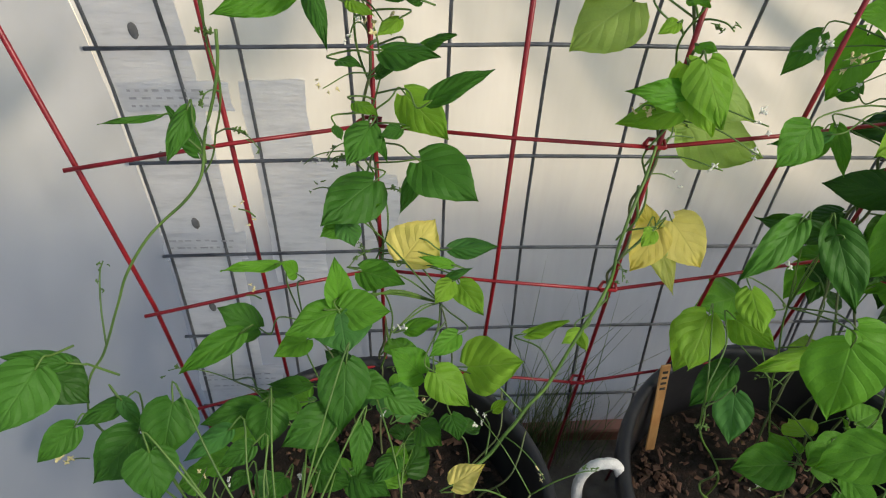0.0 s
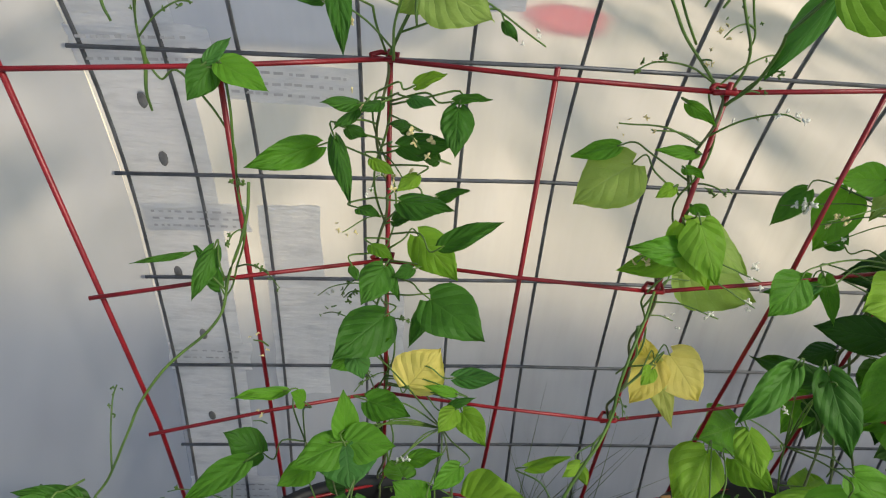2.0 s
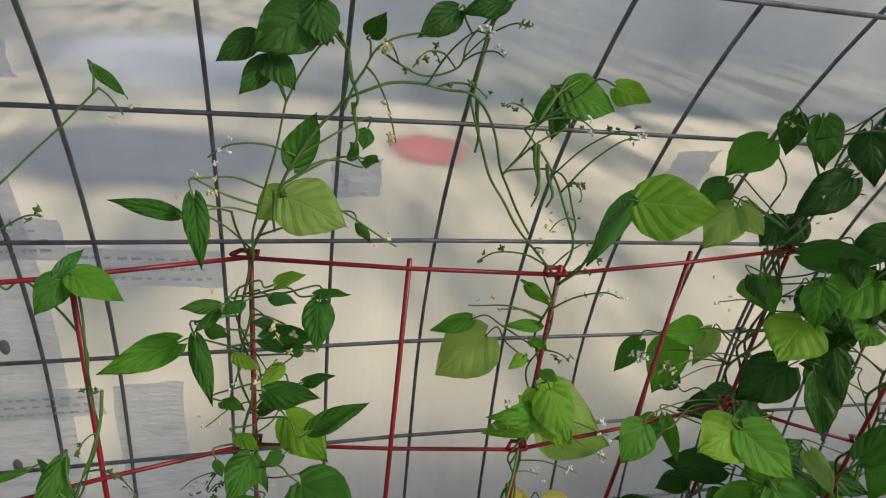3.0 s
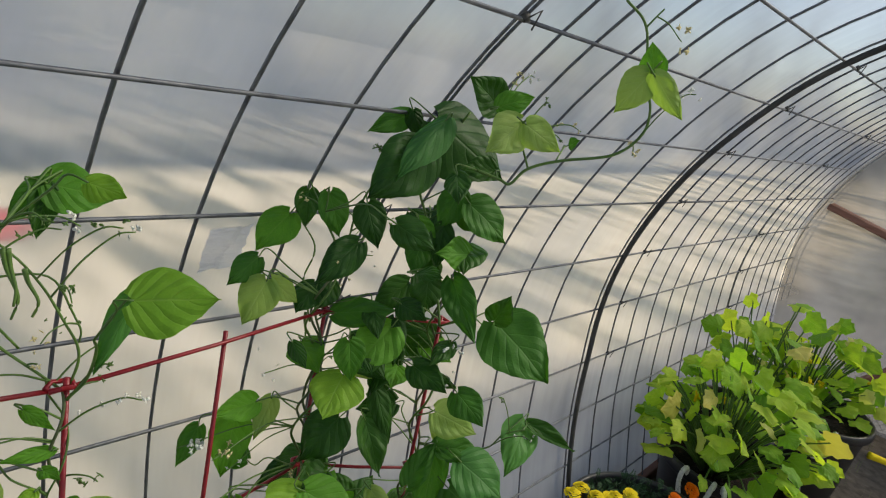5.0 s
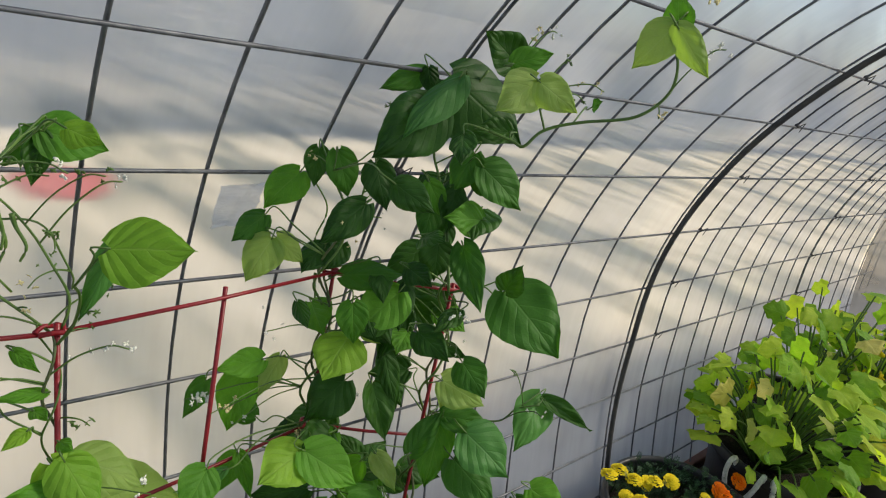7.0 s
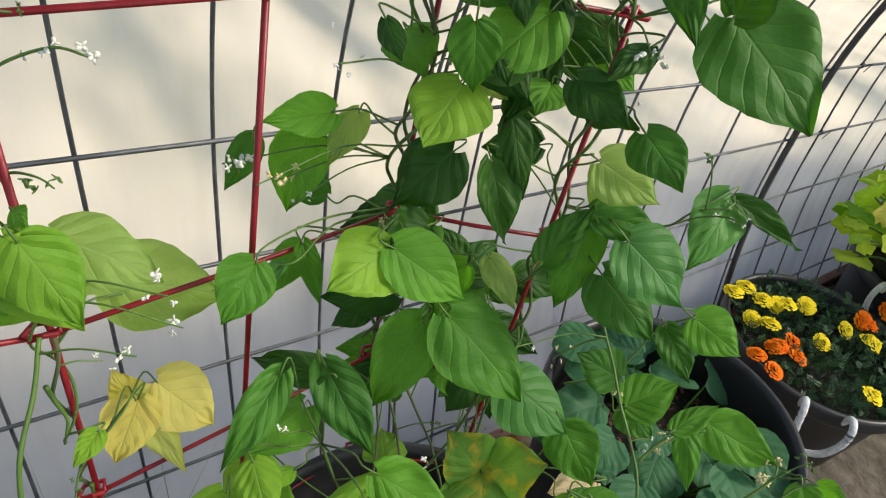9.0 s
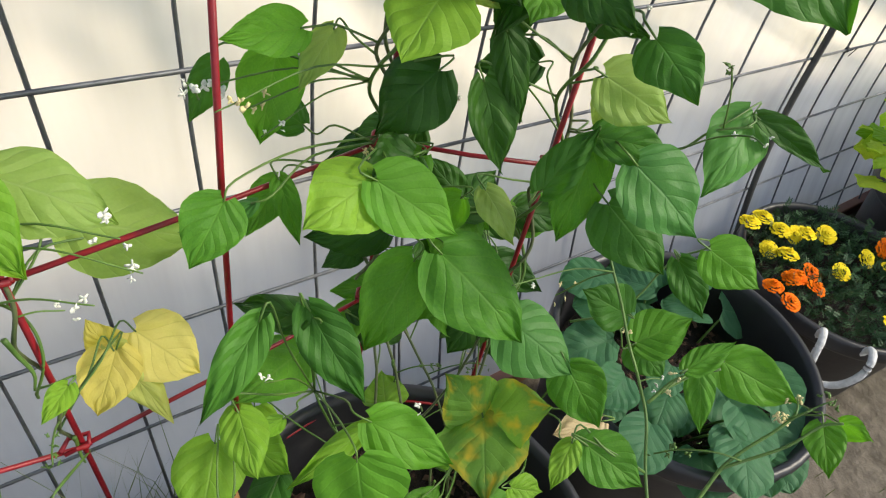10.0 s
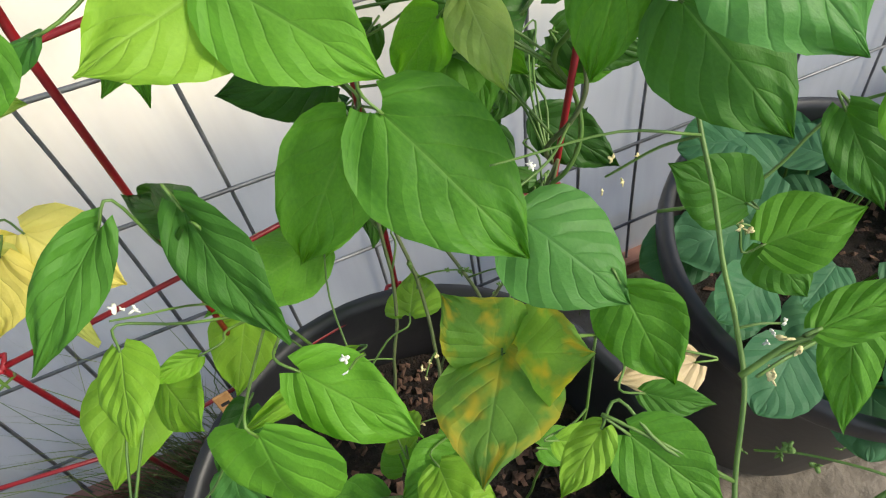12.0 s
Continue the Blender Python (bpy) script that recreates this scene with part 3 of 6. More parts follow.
def blade_mesh(seed, material, name, shape, fold, droop, wave, lobes=0):
    """One leaf blade, 1 long and 1 wide, base at the origin, tip along +x, UVs along and across."""
    bm = bmesh.new()
    uvl = bm.loops.layers.uv.new("UVMap")
    nu, nv = 22, 16
    grid = []
    for i in range(nu + 1):
        u = i / nu
        k = 0
        while k < len(shape) - 2 and shape[k + 1][0] < u:
            k += 1
        (a, wa), (b, wb) = shape[k], shape[k + 1]
        f = (u - a) / (b - a)
        w = wa + (wb - wa) * (f * f * (3 - 2 * f) * 0.5 + f * 0.5)
        row = []
        for j in range(nv + 1):
            v = 2 * j / nv - 1
            edge = 1 + 0.05 * noise.noise((seed * 7.1 + u * 4, v * 2, 1.5)) + (0.10 * math.cos(u * 17 + 1) * abs(v) if lobes else 0)
            x = u - 0.13 * abs(v) ** 1.6 * (1 - u) ** 4 - 0.02 * (1 - abs(v)) * (1 - u) ** 6
            y = 0.5 * w * v * edge
            z = fold * abs(v) ** 1.25 * w * 0.5 - droop * (u - 0.15) ** 2 + droop * 0.72 * u
            z += wave * noise.noise((seed * 3.3 + u * 2.6, v * 1.8, seed)) * (0.3 + abs(v)) + 0.0045 * (abs(math.sin(math.pi * (5.0 * (u - 0.425 * abs(v)) + 0.5))) ** 0.6 - 0.6) * min(1, abs(v) * 4) * min(1, (1 - u) * 3) - 0.012 * max(0.0, 1 - abs(v) * 6)
            row.append((bm.verts.new((x, y, z)), u, 0.5 + 0.5 * v))
        grid.append(row)
    for r, s in zip(grid, grid[1:]):
        for j in range(nv):
            q = (r[j], s[j], s[j + 1], r[j + 1])
            if (q[0][0].co - q[3][0].co).length < 1e-6 and (q[1][0].co - q[2][0].co).length < 1e-6:
                continue
            face = bm.faces.new([c[0] for c in q])
            for loop, c in zip(face.loops, q):
                loop[uvl].uv = (c[1], c[2])
    bmesh.ops.remove_doubles(bm, verts=bm.verts[:], dist=0.0005)
    return mesh_of(bm, name, material)


BEAN_SHAPE = [(0, 0.22), (0.06, 0.66), (0.16, 0.90), (0.30, 1.0), (0.45, 0.92), (0.6, 0.73), (0.75, 0.48), (0.88, 0.22), (0.95, 0.08), (1, 0.01)]
SQUASH_SHAPE = [(0, 0.5), (0.08, 0.86), (0.22, 0.95), (0.36, 1.0), (0.52, 0.80), (0.66, 0.74), (0.82, 0.46), (0.94, 0.22), (1, 0.02)]
ROUND_SHAPE = [(0, 0.4), (0.08, 0.75), (0.22, 0.95), (0.42, 1.0), (0.62, 0.90), (0.8, 0.66), (0.93, 0.36), (1, 0.05)]
blades = {}
rnd = random.Random(7)


def blade(material, kind="bean"):
    v = rnd.randrange(5)
    key = (material.name, kind, v)
    if key not in blades:
        r = random.Random(str(key))
        shape = {"bean": BEAN_SHAPE, "squash": SQUASH_SHAPE, "round": ROUND_SHAPE}[kind]
        blades[key] = blade_mesh(v + 1, material, "leaf", shape, r.uniform(-0.30, 0.12), r.uniform(0.10, 0.38), r.uniform(0.05, 0.12), kind == "squash")
    return blades[key]


plants = {}


def plant(name, place, label, category, group=""):
    e = thing(name, place, label, category, group)
    plants[e] = []
    return e


def under(ob, parent):
    ob.parent = parent
    ob.matrix_parent_inverse = Matrix.Translation(parent.location).inverted()
    return ob


def vine(p, pts, r=0.0025, material=None, knobs=True):
    path = smooth_path(pts, 7)
    bm = bmesh.new()
    path = [q + 0.003 * Vector((noise.noise(q * 23), noise.noise(q * 23 + Vector((5, 0, 0))), noise.noise(q * 19))) for q in path]
    tube(bm, path, r * 0.68, r * 0.52, sides=6)
    under(part("stem", bm, material or STEM), p)
    plants[p].append(path)


def twine(p, x, y, z0, z1, turns, r=0.003, phase=0.0, rad=0.007, material=None):
    n = int(turns * 8) + 2
    vine(p, [(x + rad * math.cos(phase + 2 * math.pi * turns * i / n), y + rad * math.sin(phase + 2 * math.pi * turns * i / n), z0 + (z1 - z0) * i / n) for i in range(n + 1)], r, material or STEM_DARK)


def put_blade(p, base, tip, w, material, roll=0.0, kind="bean", hint=None):
    a, b = Vector(base), Vector(tip)
    ax = (b - a)
    length = ax.length
    ax.normalize()
    h = hint or ((LIGHTWARD - a).normalized() + Vector((0, 0, 0.30)))
    h = h - ax * h.dot(ax)
    nrm = h.normalized()
    nrm.rotate(Matrix.Rotation(radians(roll + rnd.uniform(-16, 16)), 3, ax))
    side = nrm.cross(ax)
    m = Matrix((ax, side, nrm)).transposed().to_4x4()
    m.translation = a
    ob = new("leaf", blade(material, kind))
    under(ob, p)
    ob.matrix_basis = m @ Matrix.Diagonal((length, w * length, length, 1))
    return ob


def leaf(p, base, tip, w, material, roll=0.0, kind="bean", stalk=True):
    ob = put_blade(p, base, tip, w, material, roll, kind)
    a = Vector(base)
    if not stalk or not plants[p]:
        return
    best, bd = None, 9
    for path in plants[p]:
        for q in path:
            d = (q - a).length + max(0, q.z - a.z + 0.02) * 1.5
            if d < bd:
                best, bd = q, d
    if bd > 0.24:
        best = a + (a - Vector(tip)).normalized() * 0.035 + Vector((0, 0.01, -0.03))
    mid = a.lerp(best, 0.45) + Vector((0, 0, 0.12 * (a - best).length))
    into = (a - Vector(tip)).normalized() * min(0.02, 0.3 * (a - best).length)
    bm = bmesh.new()
    tube(bm, smooth_path([best, mid, a + into, a], 4), 0.0013, 0.0010, sides=5)
    stalk_ob = part("petiole", bm, STEM, ob)
    stalk_ob.matrix_parent_inverse = ob.matrix_basis.inverted()


buds = {}


def bud_mesh(material, k):
    """A small pea flower: a broad standard petal, two wings and a pale keel."""
    key = (material.name, k)
    if key not in buds:
        r = random.Random(str(key))
        bm = bmesh.new()
        for c in range(4):
            m = Euler((r.uniform(-0.9, 0.9), r.uniform(-0.9, 0.9), 1.6 * c + r.uniform(-0.4, 0.4))).to_matrix().to_4x4() @ Matrix.Diagonal((1.0, r.uniform(0.5, 0.8), 0.25, 1)) @ Matrix.Translation((0.45, 0, 0))
            bmesh.ops.create_icosphere(bm, subdivisions=1, radius=0.6, matrix=m)
        buds[key] = mesh_of(bm, "flower", material)
    return buds[key]


def blossom(p, place, n, material, spread=0.02, size=0.008, stem=True):
    """A loose spray of small pea flowers or buds on a thin stalk."""
    c = Vector(place)
    for i in range(n):
        q = c + Vector((rnd.uniform(-1, 1), rnd.uniform(-1, 1), rnd.uniform(-1, 1))) * spread
        ob = under(new("flower", bud_mesh(material, rnd.randrange(4))), p)
        ob.matrix_basis = Matrix.Translation(q) @ Euler((rnd.uniform(-3, 3), rnd.uniform(-3, 3), rnd.uniform(-3, 3))).to_matrix().to_4x4() @ Matrix.Scale(size * 0.62 * rnd.uniform(0.6, 1.1), 4)
    if stem:
        best = min((q for path in plants[p] for q in path), key=lambda q: (q - c).length, default=None)
        end = best if best is not None and (best - c).length < 0.16 else c + Vector((0.01, 0.015, -0.025))
        bm = bmesh.new()
        mid = end.lerp(c, 0.5) + Vector((0, 0, 0.1 * (end - c).length))
        tube(bm, smooth_path([end, mid, c, c + (c - mid) * 0.3], 4), 0.0011, 0.0008, sides=4)
        under(part("flower_stalk", bm, STEM), p)


def pod(p, top, length, bend):
    t = Vector(top)
    bm = bmesh.new()
    path = smooth_path([t, t + Vector((bend * 0.3, 0, -length * 0.3)), t + Vector((bend, -0.005, -length * 0.7)), t + Vector((bend * 0.4, -0.008, -length))], 4)
    tube(bm, path, 0.0026, 0.0012, sides=6)
    under(part("bean_pod", bm, STEM), p)


P1 = plant("bean_plant", (-0.10, 0.50, 0.43), "pole bean vine climbing a red wire upright", "bean plant", "bean plants")
P2 = plant("bean_plant", (0.05, 0.40, 0.43), "bean vine with yellowing leaves trained on a red wire", "bean plant", "bean plants")
P3 = plant("bean_plant", (0.62, 0.48, 0.42), "dense pole bean reaching the arched roof, leaves coloured dark as backlit", "bean plant", "bean plants")
P4 = plant("bean_plant", (-0.12, 0.36, 0.43), "low bushy bean plant filling a black tub", "bean plant", "bean plants")
P5 = plant("bean_plant", (0.54, 0.33, 0.42), "low bean plant with mottled yellowing leaves in a black tub", "bean plant", "bean plants")

twine(P1, -0.092, 0.624, 0.50, 1.33, 5, 0.0032, 0.3)
twine(P1, -0.092, 0.624, 0.50, 1.38, 4, 0.0026, 2.6, 0.010, STEM)
twine(P1, -0.088, 0.622, 0.60, 1.30, 3, 0.0022, 4.2, 0.014, STEM)
vine(P1, [(-0.10, 0.50, 0.42), (-0.10, 0.56, 0.48), (-0.095, 0.62, 0.56)], 0.0034, STEM_DARK)
twine(P2, 0.252, 0.574, 0.78, 1.33, 4, 0.0032, 0.3)
twine(P2, 0.252, 0.574, 0.90, 1.34, 3, 0.0022, 2.9, 0.010, STEM)
for k, (sx, sy) in enumerate(((0.60, 0.40), (0.66, 0.42), (0.55, 0.44), (0.62, 0.46), (0.70, 0.44))):
    tx, ty = ((0.612, 0.622), (0.765, 0.522))[k % 2]
    vine(P3, [(sx, sy, 0.42), (sx + 0.01, sy + 0.05, 0.55), ((sx + tx) / 2 + 0.02, (sy + ty) / 2 + 0.02, 0.70), (tx, ty, 0.86)], 0.0036, STEM_DARK)
    twine(P3, tx, ty, 0.84, 1.36 + 0.03 * k, 3.5, 0.0034, 1.3 * k, 0.009 + 0.002 * k, STEM_DARK if k < 3 else STEM)
for k in range(9):
    a = k * 2.4
    sx, sy = -0.11 + 0.14 * math.cos(a), 0.36 + 0.12 * math.sin(a)
    vine(P4, [(sx, sy, 0.41), (sx + 0.02 * math.cos(a * 3), sy + 0.02, 0.52), (sx + 0.07 * math.cos(a), sy + 0.06 * math.sin(a) + 0.02, 0.62 + 0.02 * (k % 4)), (sx + 0.10 * math.cos(a + 0.4), sy + 0.09 * math.sin(a + 0.4) + 0.03, 0.66 + 0.04 * (k % 4))], 0.0024, STEM_DARK)
for k in range(7):
    a = k * 2.4 + 0.7
    sx, sy = 0.54 + 0.13 * math.cos(a), 0.33 + 0.11 * math.sin(a)
    vine(P5, [(sx, sy, 0.41), (sx + 0.02, sy + 0.01, 0.52), (sx + 0.05 * math.cos(a), sy + 0.05 * math.sin(a), 0.64), (sx + 0.09 * math.cos(a + 0.5), sy + 0.08 * math.sin(a + 0.5), 0.74 + 0.03 * (k % 4))], 0.0028)

vine(P1, [(-0.084, 0.610, 1.337), (-0.064, 0.610, 1.378), (-0.044, 0.610, 1.433), (-0.013, 0.610, 1.481), (0.009, 0.610, 1.509), (0.012, 0.610, 1.555)], 0.003)
vine(P1, [(-0.081, 0.600, 1.336), (-0.077, 0.600, 1.375), (-0.061, 0.600, 1.436), (-0.044, 0.600, 1.507)], 0.0022)
vine(P1, [(0.009, 0.600, 1.501), (0.017, 0.600, 1.526), (0.023, 0.600, 1.539), (0.039, 0.600, 1.563), (0.081, 0.600, 1.577)], 0.0022)
vine(P1, [(0.007, 0.605, 1.505), (0.018, 0.605, 1.515), (0.048, 0.605, 1.528), (0.081, 0.605, 1.531), (0.112, 0.605, 1.524), (0.141, 0.605, 1.520), (0.164, 0.605, 1.493), (0.183, 0.605, 1.436), (0.227, 0.605, 1.364)], 0.0026)
vine(P1, [(0.041, 0.620, 1.557), (0.064, 0.620, 1.544), (0.094, 0.620, 1.535), (0.124, 0.620, 1.545), (0.131, 0.620, 1.569), (0.154, 0.620, 1.596)], 0.002)
vine(P1, [(0.144, 0.620, 1.516), (0.148, 0.620, 1.549), (0.157, 0.620, 1.592), (0.185, 0.620, 1.622)], 0.0026)
vine(P2, [(0.181, 0.600, 1.438), (0.202, 0.600, 1.471), (0.212, 0.600, 1.496)], 0.0018)
vine(P2, [(0.181, 0.600, 1.438), (0.193, 0.600, 1.444), (0.250, 0.600, 1.441), (0.276, 0.600, 1.385), (0.277, 0.600, 1.363)], 0.002)
vine(P1, [(-0.224, 0.540, 1.224), (-0.232, 0.524, 1.181), (-0.255, 0.507, 1.115), (-0.267, 0.491, 1.077), (-0.303, 0.475, 1.046), (-0.341, 0.458, 1.005), (-0.373, 0.442, 0.952), (-0.407, 0.425, 0.882), (-0.429, 0.409, 0.850), (-0.445, 0.393, 0.791), (-0.416, 0.376, 0.749), (-0.385, 0.360, 0.688)], 0.0026)
vine(P1, [(-0.255, 0.600, 1.184), (-0.254, 0.605, 1.242), (-0.295, 0.610, 1.309), (-0.319, 0.615, 1.302), (-0.331, 0.620, 1.335), (-0.327, 0.625, 1.384), (-0.285, 0.630, 1.431), (-0.250, 0.635, 1.465), (-0.216, 0.640, 1.501)], 0.002)
vine(P1, [(-0.325, 0.620, 1.385), (-0.341, 0.620, 1.411), (-0.354, 0.620, 1.427)], 0.0018)
vine(P1, [(-0.245, 0.585, 1.310), (-0.246, 0.585, 1.255), (-0.249, 0.585, 1.195), (-0.248, 0.585, 1.130), (-0.272, 0.585, 1.058), (-0.291, 0.585, 1.020)], 0.0022)
vine(P2, [(0.004, 0.330, 0.701), (0.057, 0.359, 0.720), (0.100, 0.389, 0.772), (0.140, 0.418, 0.815), (0.175, 0.448, 0.880), (0.203, 0.477, 0.929), (0.214, 0.506, 0.996), (0.234, 0.536, 1.031), (0.250, 0.565, 1.067)], 0.0038)
vine(P2, [(0.263, 0.575, 1.320), (0.272, 0.581, 1.359), (0.261, 0.587, 1.396), (0.238, 0.594, 1.442), (0.198, 0.600, 1.490)], 0.0024)
vine(P2, [(0.261, 0.575, 1.320), (0.252, 0.582, 1.330), (0.216, 0.589, 1.367), (0.173, 0.596, 1.426), (0.152, 0.603, 1.476), (0.137, 0.610, 1.517)], 0.0026)
vine(P2, [(0.261, 0.570, 1.316), (0.270, 0.553, 1.346), (0.273, 0.537, 1.381), (0.265, 0.520, 1.404)], 0.0028)
vine(P3, [(0.740, 0.498, 1.337), (0.748, 0.531, 1.403), (0.747, 0.566, 1.471), (0.744, 0.592, 1.532), (0.772, 0.578, 1.595), (0.791, 0.566, 1.649)], 0.0034)
vine(P3, [(0.623, 0.633, 1.317), (0.644, 0.647, 1.371), (0.668, 0.650, 1.420), (0.684, 0.657, 1.469), (0.711, 0.651, 1.523), (0.759, 0.616, 1.568)], 0.003)
vine(P3, [(0.620, 0.653, 1.300), (0.623, 0.684, 1.358), (0.641, 0.693, 1.407), (0.626, 0.725, 1.458), (0.667, 0.708, 1.497)], 0.0024)
vine(P3, [(0.746, 0.495, 1.577), (0.765, 0.469, 1.573), (0.774, 0.455, 1.571), (0.788, 0.443, 1.596), (0.817, 0.403, 1.618), (0.846, 0.354, 1.636), (0.861, 0.329, 1.668), (0.864, 0.327, 1.703), (0.857, 0.342, 1.743), (0.848, 0.355, 1.802), (0.830, 0.383, 1.829)], 0.0034)
vine(P3, [(0.804, 0.454, 1.593), (0.799, 0.470, 1.625), (0.793, 0.482, 1.653), (0.784, 0.498, 1.687)], 0.0024)
vine(P3, [(0.812, 0.337, 1.799), (0.816, 0.324, 1.821)], 0.002)
vine(P3, [(0.771, 0.520, 1.051), (0.809, 0.496, 1.075), (0.829, 0.491, 1.096), (0.864, 0.447, 1.111), (0.886, 0.432, 1.135), (0.908, 0.409, 1.154)], 0.0026)
vine(P5, [(0.690, 0.202, 0.891), (0.707, 0.228, 0.905), (0.737, 0.276, 0.937), (0.754, 0.329, 0.967), (0.774, 0.417, 1.028), (0.773, 0.440, 1.041)], 0.0027)
vine(P5, [(0.718, 0.276, 0.974), (0.745, 0.275, 0.997), (0.774, 0.257, 1.021)], 0.0028)
vine(P5, [(0.718, 0.185, 0.909), (0.758, 0.197, 0.942), (0.797, 0.195, 0.978), (0.819, 0.193, 1.000)], 0.0028)
vine(P5, [(0.758, 0.197, 0.942), (0.792, 0.182, 0.972), (0.823, 0.173, 1.003), (0.836, 0.162, 1.017)], 0.0024)
vine(P5, [(0.827, 0.451, 0.832), (0.879, 0.420, 0.863), (0.940, 0.420, 0.927), (0.969, 0.403, 0.955)], 0.0026)
leaf(P3, (0.546, 0.524, 1.110), (0.470, 0.500, 1.099), 0.95, BEAN_LIGHT)
leaf(P3, (0.547, 0.517, 1.113), (0.607, 0.466, 1.068), 0.78, BEAN)
leaf(P3, (0.588, 0.500, 1.008), (0.529, 0.481, 0.917), 0.68, BEAN)
leaf(P3, (0.606, 0.480, 1.030), (0.659, 0.393, 0.960), 0.78, BEAN)
leaf(P3, (0.678, 0.430, 0.940), (0.724, 0.360, 0.901), 0.98, BEAN_BLUE)
leaf(P3, (0.755, 0.415, 1.144), (0.793, 0.350, 1.097), 0.95, BEAN_BLUE)
leaf(P3, (0.745, 0.460, 1.148), (0.805, 0.414, 1.143), 0.62, BEAN_DEEP)
leaf(P3, (0.742, 0.460, 1.138), (0.718, 0.442, 1.038), 0.58, BEAN)
leaf(P5, (0.648, 0.395, 0.816), (0.616, 0.442, 0.866), 1.05, BEAN_MOTTLED)
leaf(P5, (0.648, 0.395, 0.816), (0.690, 0.346, 0.882), 0.95, BEAN_MOTTLED)
leaf(P5, (0.645, 0.393, 0.821), (0.585, 0.306, 0.831), 1.00, BEAN_MOTTLED)
leaf(P5, (0.652, 0.290, 0.929), (0.617, 0.270, 0.904), 0.60, BEAN_LIGHT)
leaf(P5, (0.665, 0.280, 0.929), (0.697, 0.226, 0.910), 0.85, BEAN)
leaf(P5, (0.732, 0.320, 0.813), (0.776, 0.290, 0.812), 0.60, BEAN_DEEP)
leaf(P2, (0.314, 0.629, 1.054), (0.411, 0.600, 1.021), 0.85, BEAN_PALE)
leaf(P2, (0.312, 0.630, 1.053), (0.281, 0.660, 1.079), 0.85, BEAN_PALE)
leaf(P2, (0.337, 0.620, 0.894), (0.384, 0.583, 0.835), 0.95, BEAN_YELLOW)
leaf(P2, (0.311, 0.620, 0.868), (0.297, 0.640, 0.914), 0.75, BEAN_YELLOW)
leaf(P2, (0.314, 0.610, 0.889), (0.278, 0.580, 0.833), 0.85, BEAN_YELLOW)
leaf(P2, (0.312, 0.610, 0.888), (0.343, 0.554, 0.807), 0.42, BEAN_FADING)
leaf(P3, (0.527, 0.632, 1.199), (0.453, 0.619, 1.207), 0.58, BEAN)
leaf(P3, (0.567, 0.650, 1.183), (0.514, 0.608, 1.153), 0.50, BEAN_PALE)
leaf(P3, (0.515, 0.660, 1.160), (0.488, 0.640, 1.081), 0.75, BEAN)
leaf(P3, (0.463, 0.670, 1.156), (0.434, 0.669, 1.101), 0.55, BEAN_DEEP)
leaf(P5, (0.434, 0.470, 0.871), (0.399, 0.458, 0.881), 0.55, BEAN_LIGHT)
leaf(P5, (0.532, 0.460, 0.786), (0.423, 0.440, 0.774), 0.28, BEAN_LIGHT)
leaf(P5, (0.799, 0.264, 1.004), (0.841, 0.200, 0.991), 0.72, BEAN)
leaf(P5, (0.737, 0.270, 1.026), (0.785, 0.264, 1.046), 0.50, BEAN)
leaf(P5, (0.767, 0.270, 1.007), (0.756, 0.230, 0.955), 0.45, BEAN)
leaf(P5, (0.897, 0.370, 1.016), (0.931, 0.314, 0.993), 0.92, BEAN)
leaf(P5, (0.909, 0.400, 0.963), (0.923, 0.342, 0.910), 0.58, BEAN_DEEP)
leaf(P3, (0.935, 0.425, 1.151), (0.848, 0.390, 1.095), 0.62, BEAN_BLUE)
leaf(P3, (0.932, 0.414, 1.152), (0.982, 0.345, 1.121), 0.36, BEAN_DARK)
leaf(P5, (0.858, 0.400, 0.888), (0.808, 0.443, 0.916), 0.90, BEAN_DEEP)
leaf(P5, (0.894, 0.385, 0.825), (0.962, 0.365, 0.862), 0.90, BEAN)
leaf(P5, (0.896, 0.385, 0.821), (0.914, 0.337, 0.792), 1.05, BEAN_DEEP)
leaf(P3, (0.739, 0.470, 1.206), (0.787, 0.422, 1.179), 0.85, BEAN_PALE)
leaf(P3, (0.762, 0.480, 1.186), (0.749, 0.470, 1.146), 0.60, BEAN_PALE)
leaf(P3, (0.747, 0.420, 1.095), (0.782, 0.354, 1.046), 0.80, BEAN_DEEP)
leaf(P5, (0.794, 0.330, 0.787), (0.725, 0.345, 0.790), 0.75, BEAN_DRY)
leaf(P3, (0.613, 0.553, 1.260), (0.558, 0.520, 1.225), 1.10, BEAN_LIGHT)
leaf(P3, (0.625, 0.560, 1.181), (0.577, 0.578, 1.112), 0.85, BEAN_DARK)
leaf(P3, (0.677, 0.555, 1.163), (0.688, 0.513, 1.081), 0.58, BEAN_DARK)
leaf(P3, (0.695, 0.560, 1.208), (0.707, 0.525, 1.128), 0.42, BEAN_DARK)
leaf(P3, (0.798, 0.440, 1.359), (0.824, 0.346, 1.297), 0.95, BEAN_DEEP)
leaf(P3, (0.791, 0.440, 1.363), (0.791, 0.420, 1.410), 0.85, BEAN_DARK)
leaf(P2, (0.248, 0.545, 1.183), (0.280, 0.510, 1.119), 0.75, BEAN_LIGHT)
leaf(P3, (0.536, 0.650, 1.086), (0.491, 0.662, 1.128), 0.70, BEAN_DEEP)
leaf(P3, (0.694, 0.460, 1.100), (0.743, 0.460, 1.160), 0.55, BEAN_DEEP)
leaf(P2, (0.289, 0.498, 1.451), (0.354, 0.459, 1.458), 0.98, BEAN_LIGHT)
leaf(P2, (0.304, 0.530, 1.439), (0.272, 0.541, 1.356), 0.32, BEAN_BLUE)
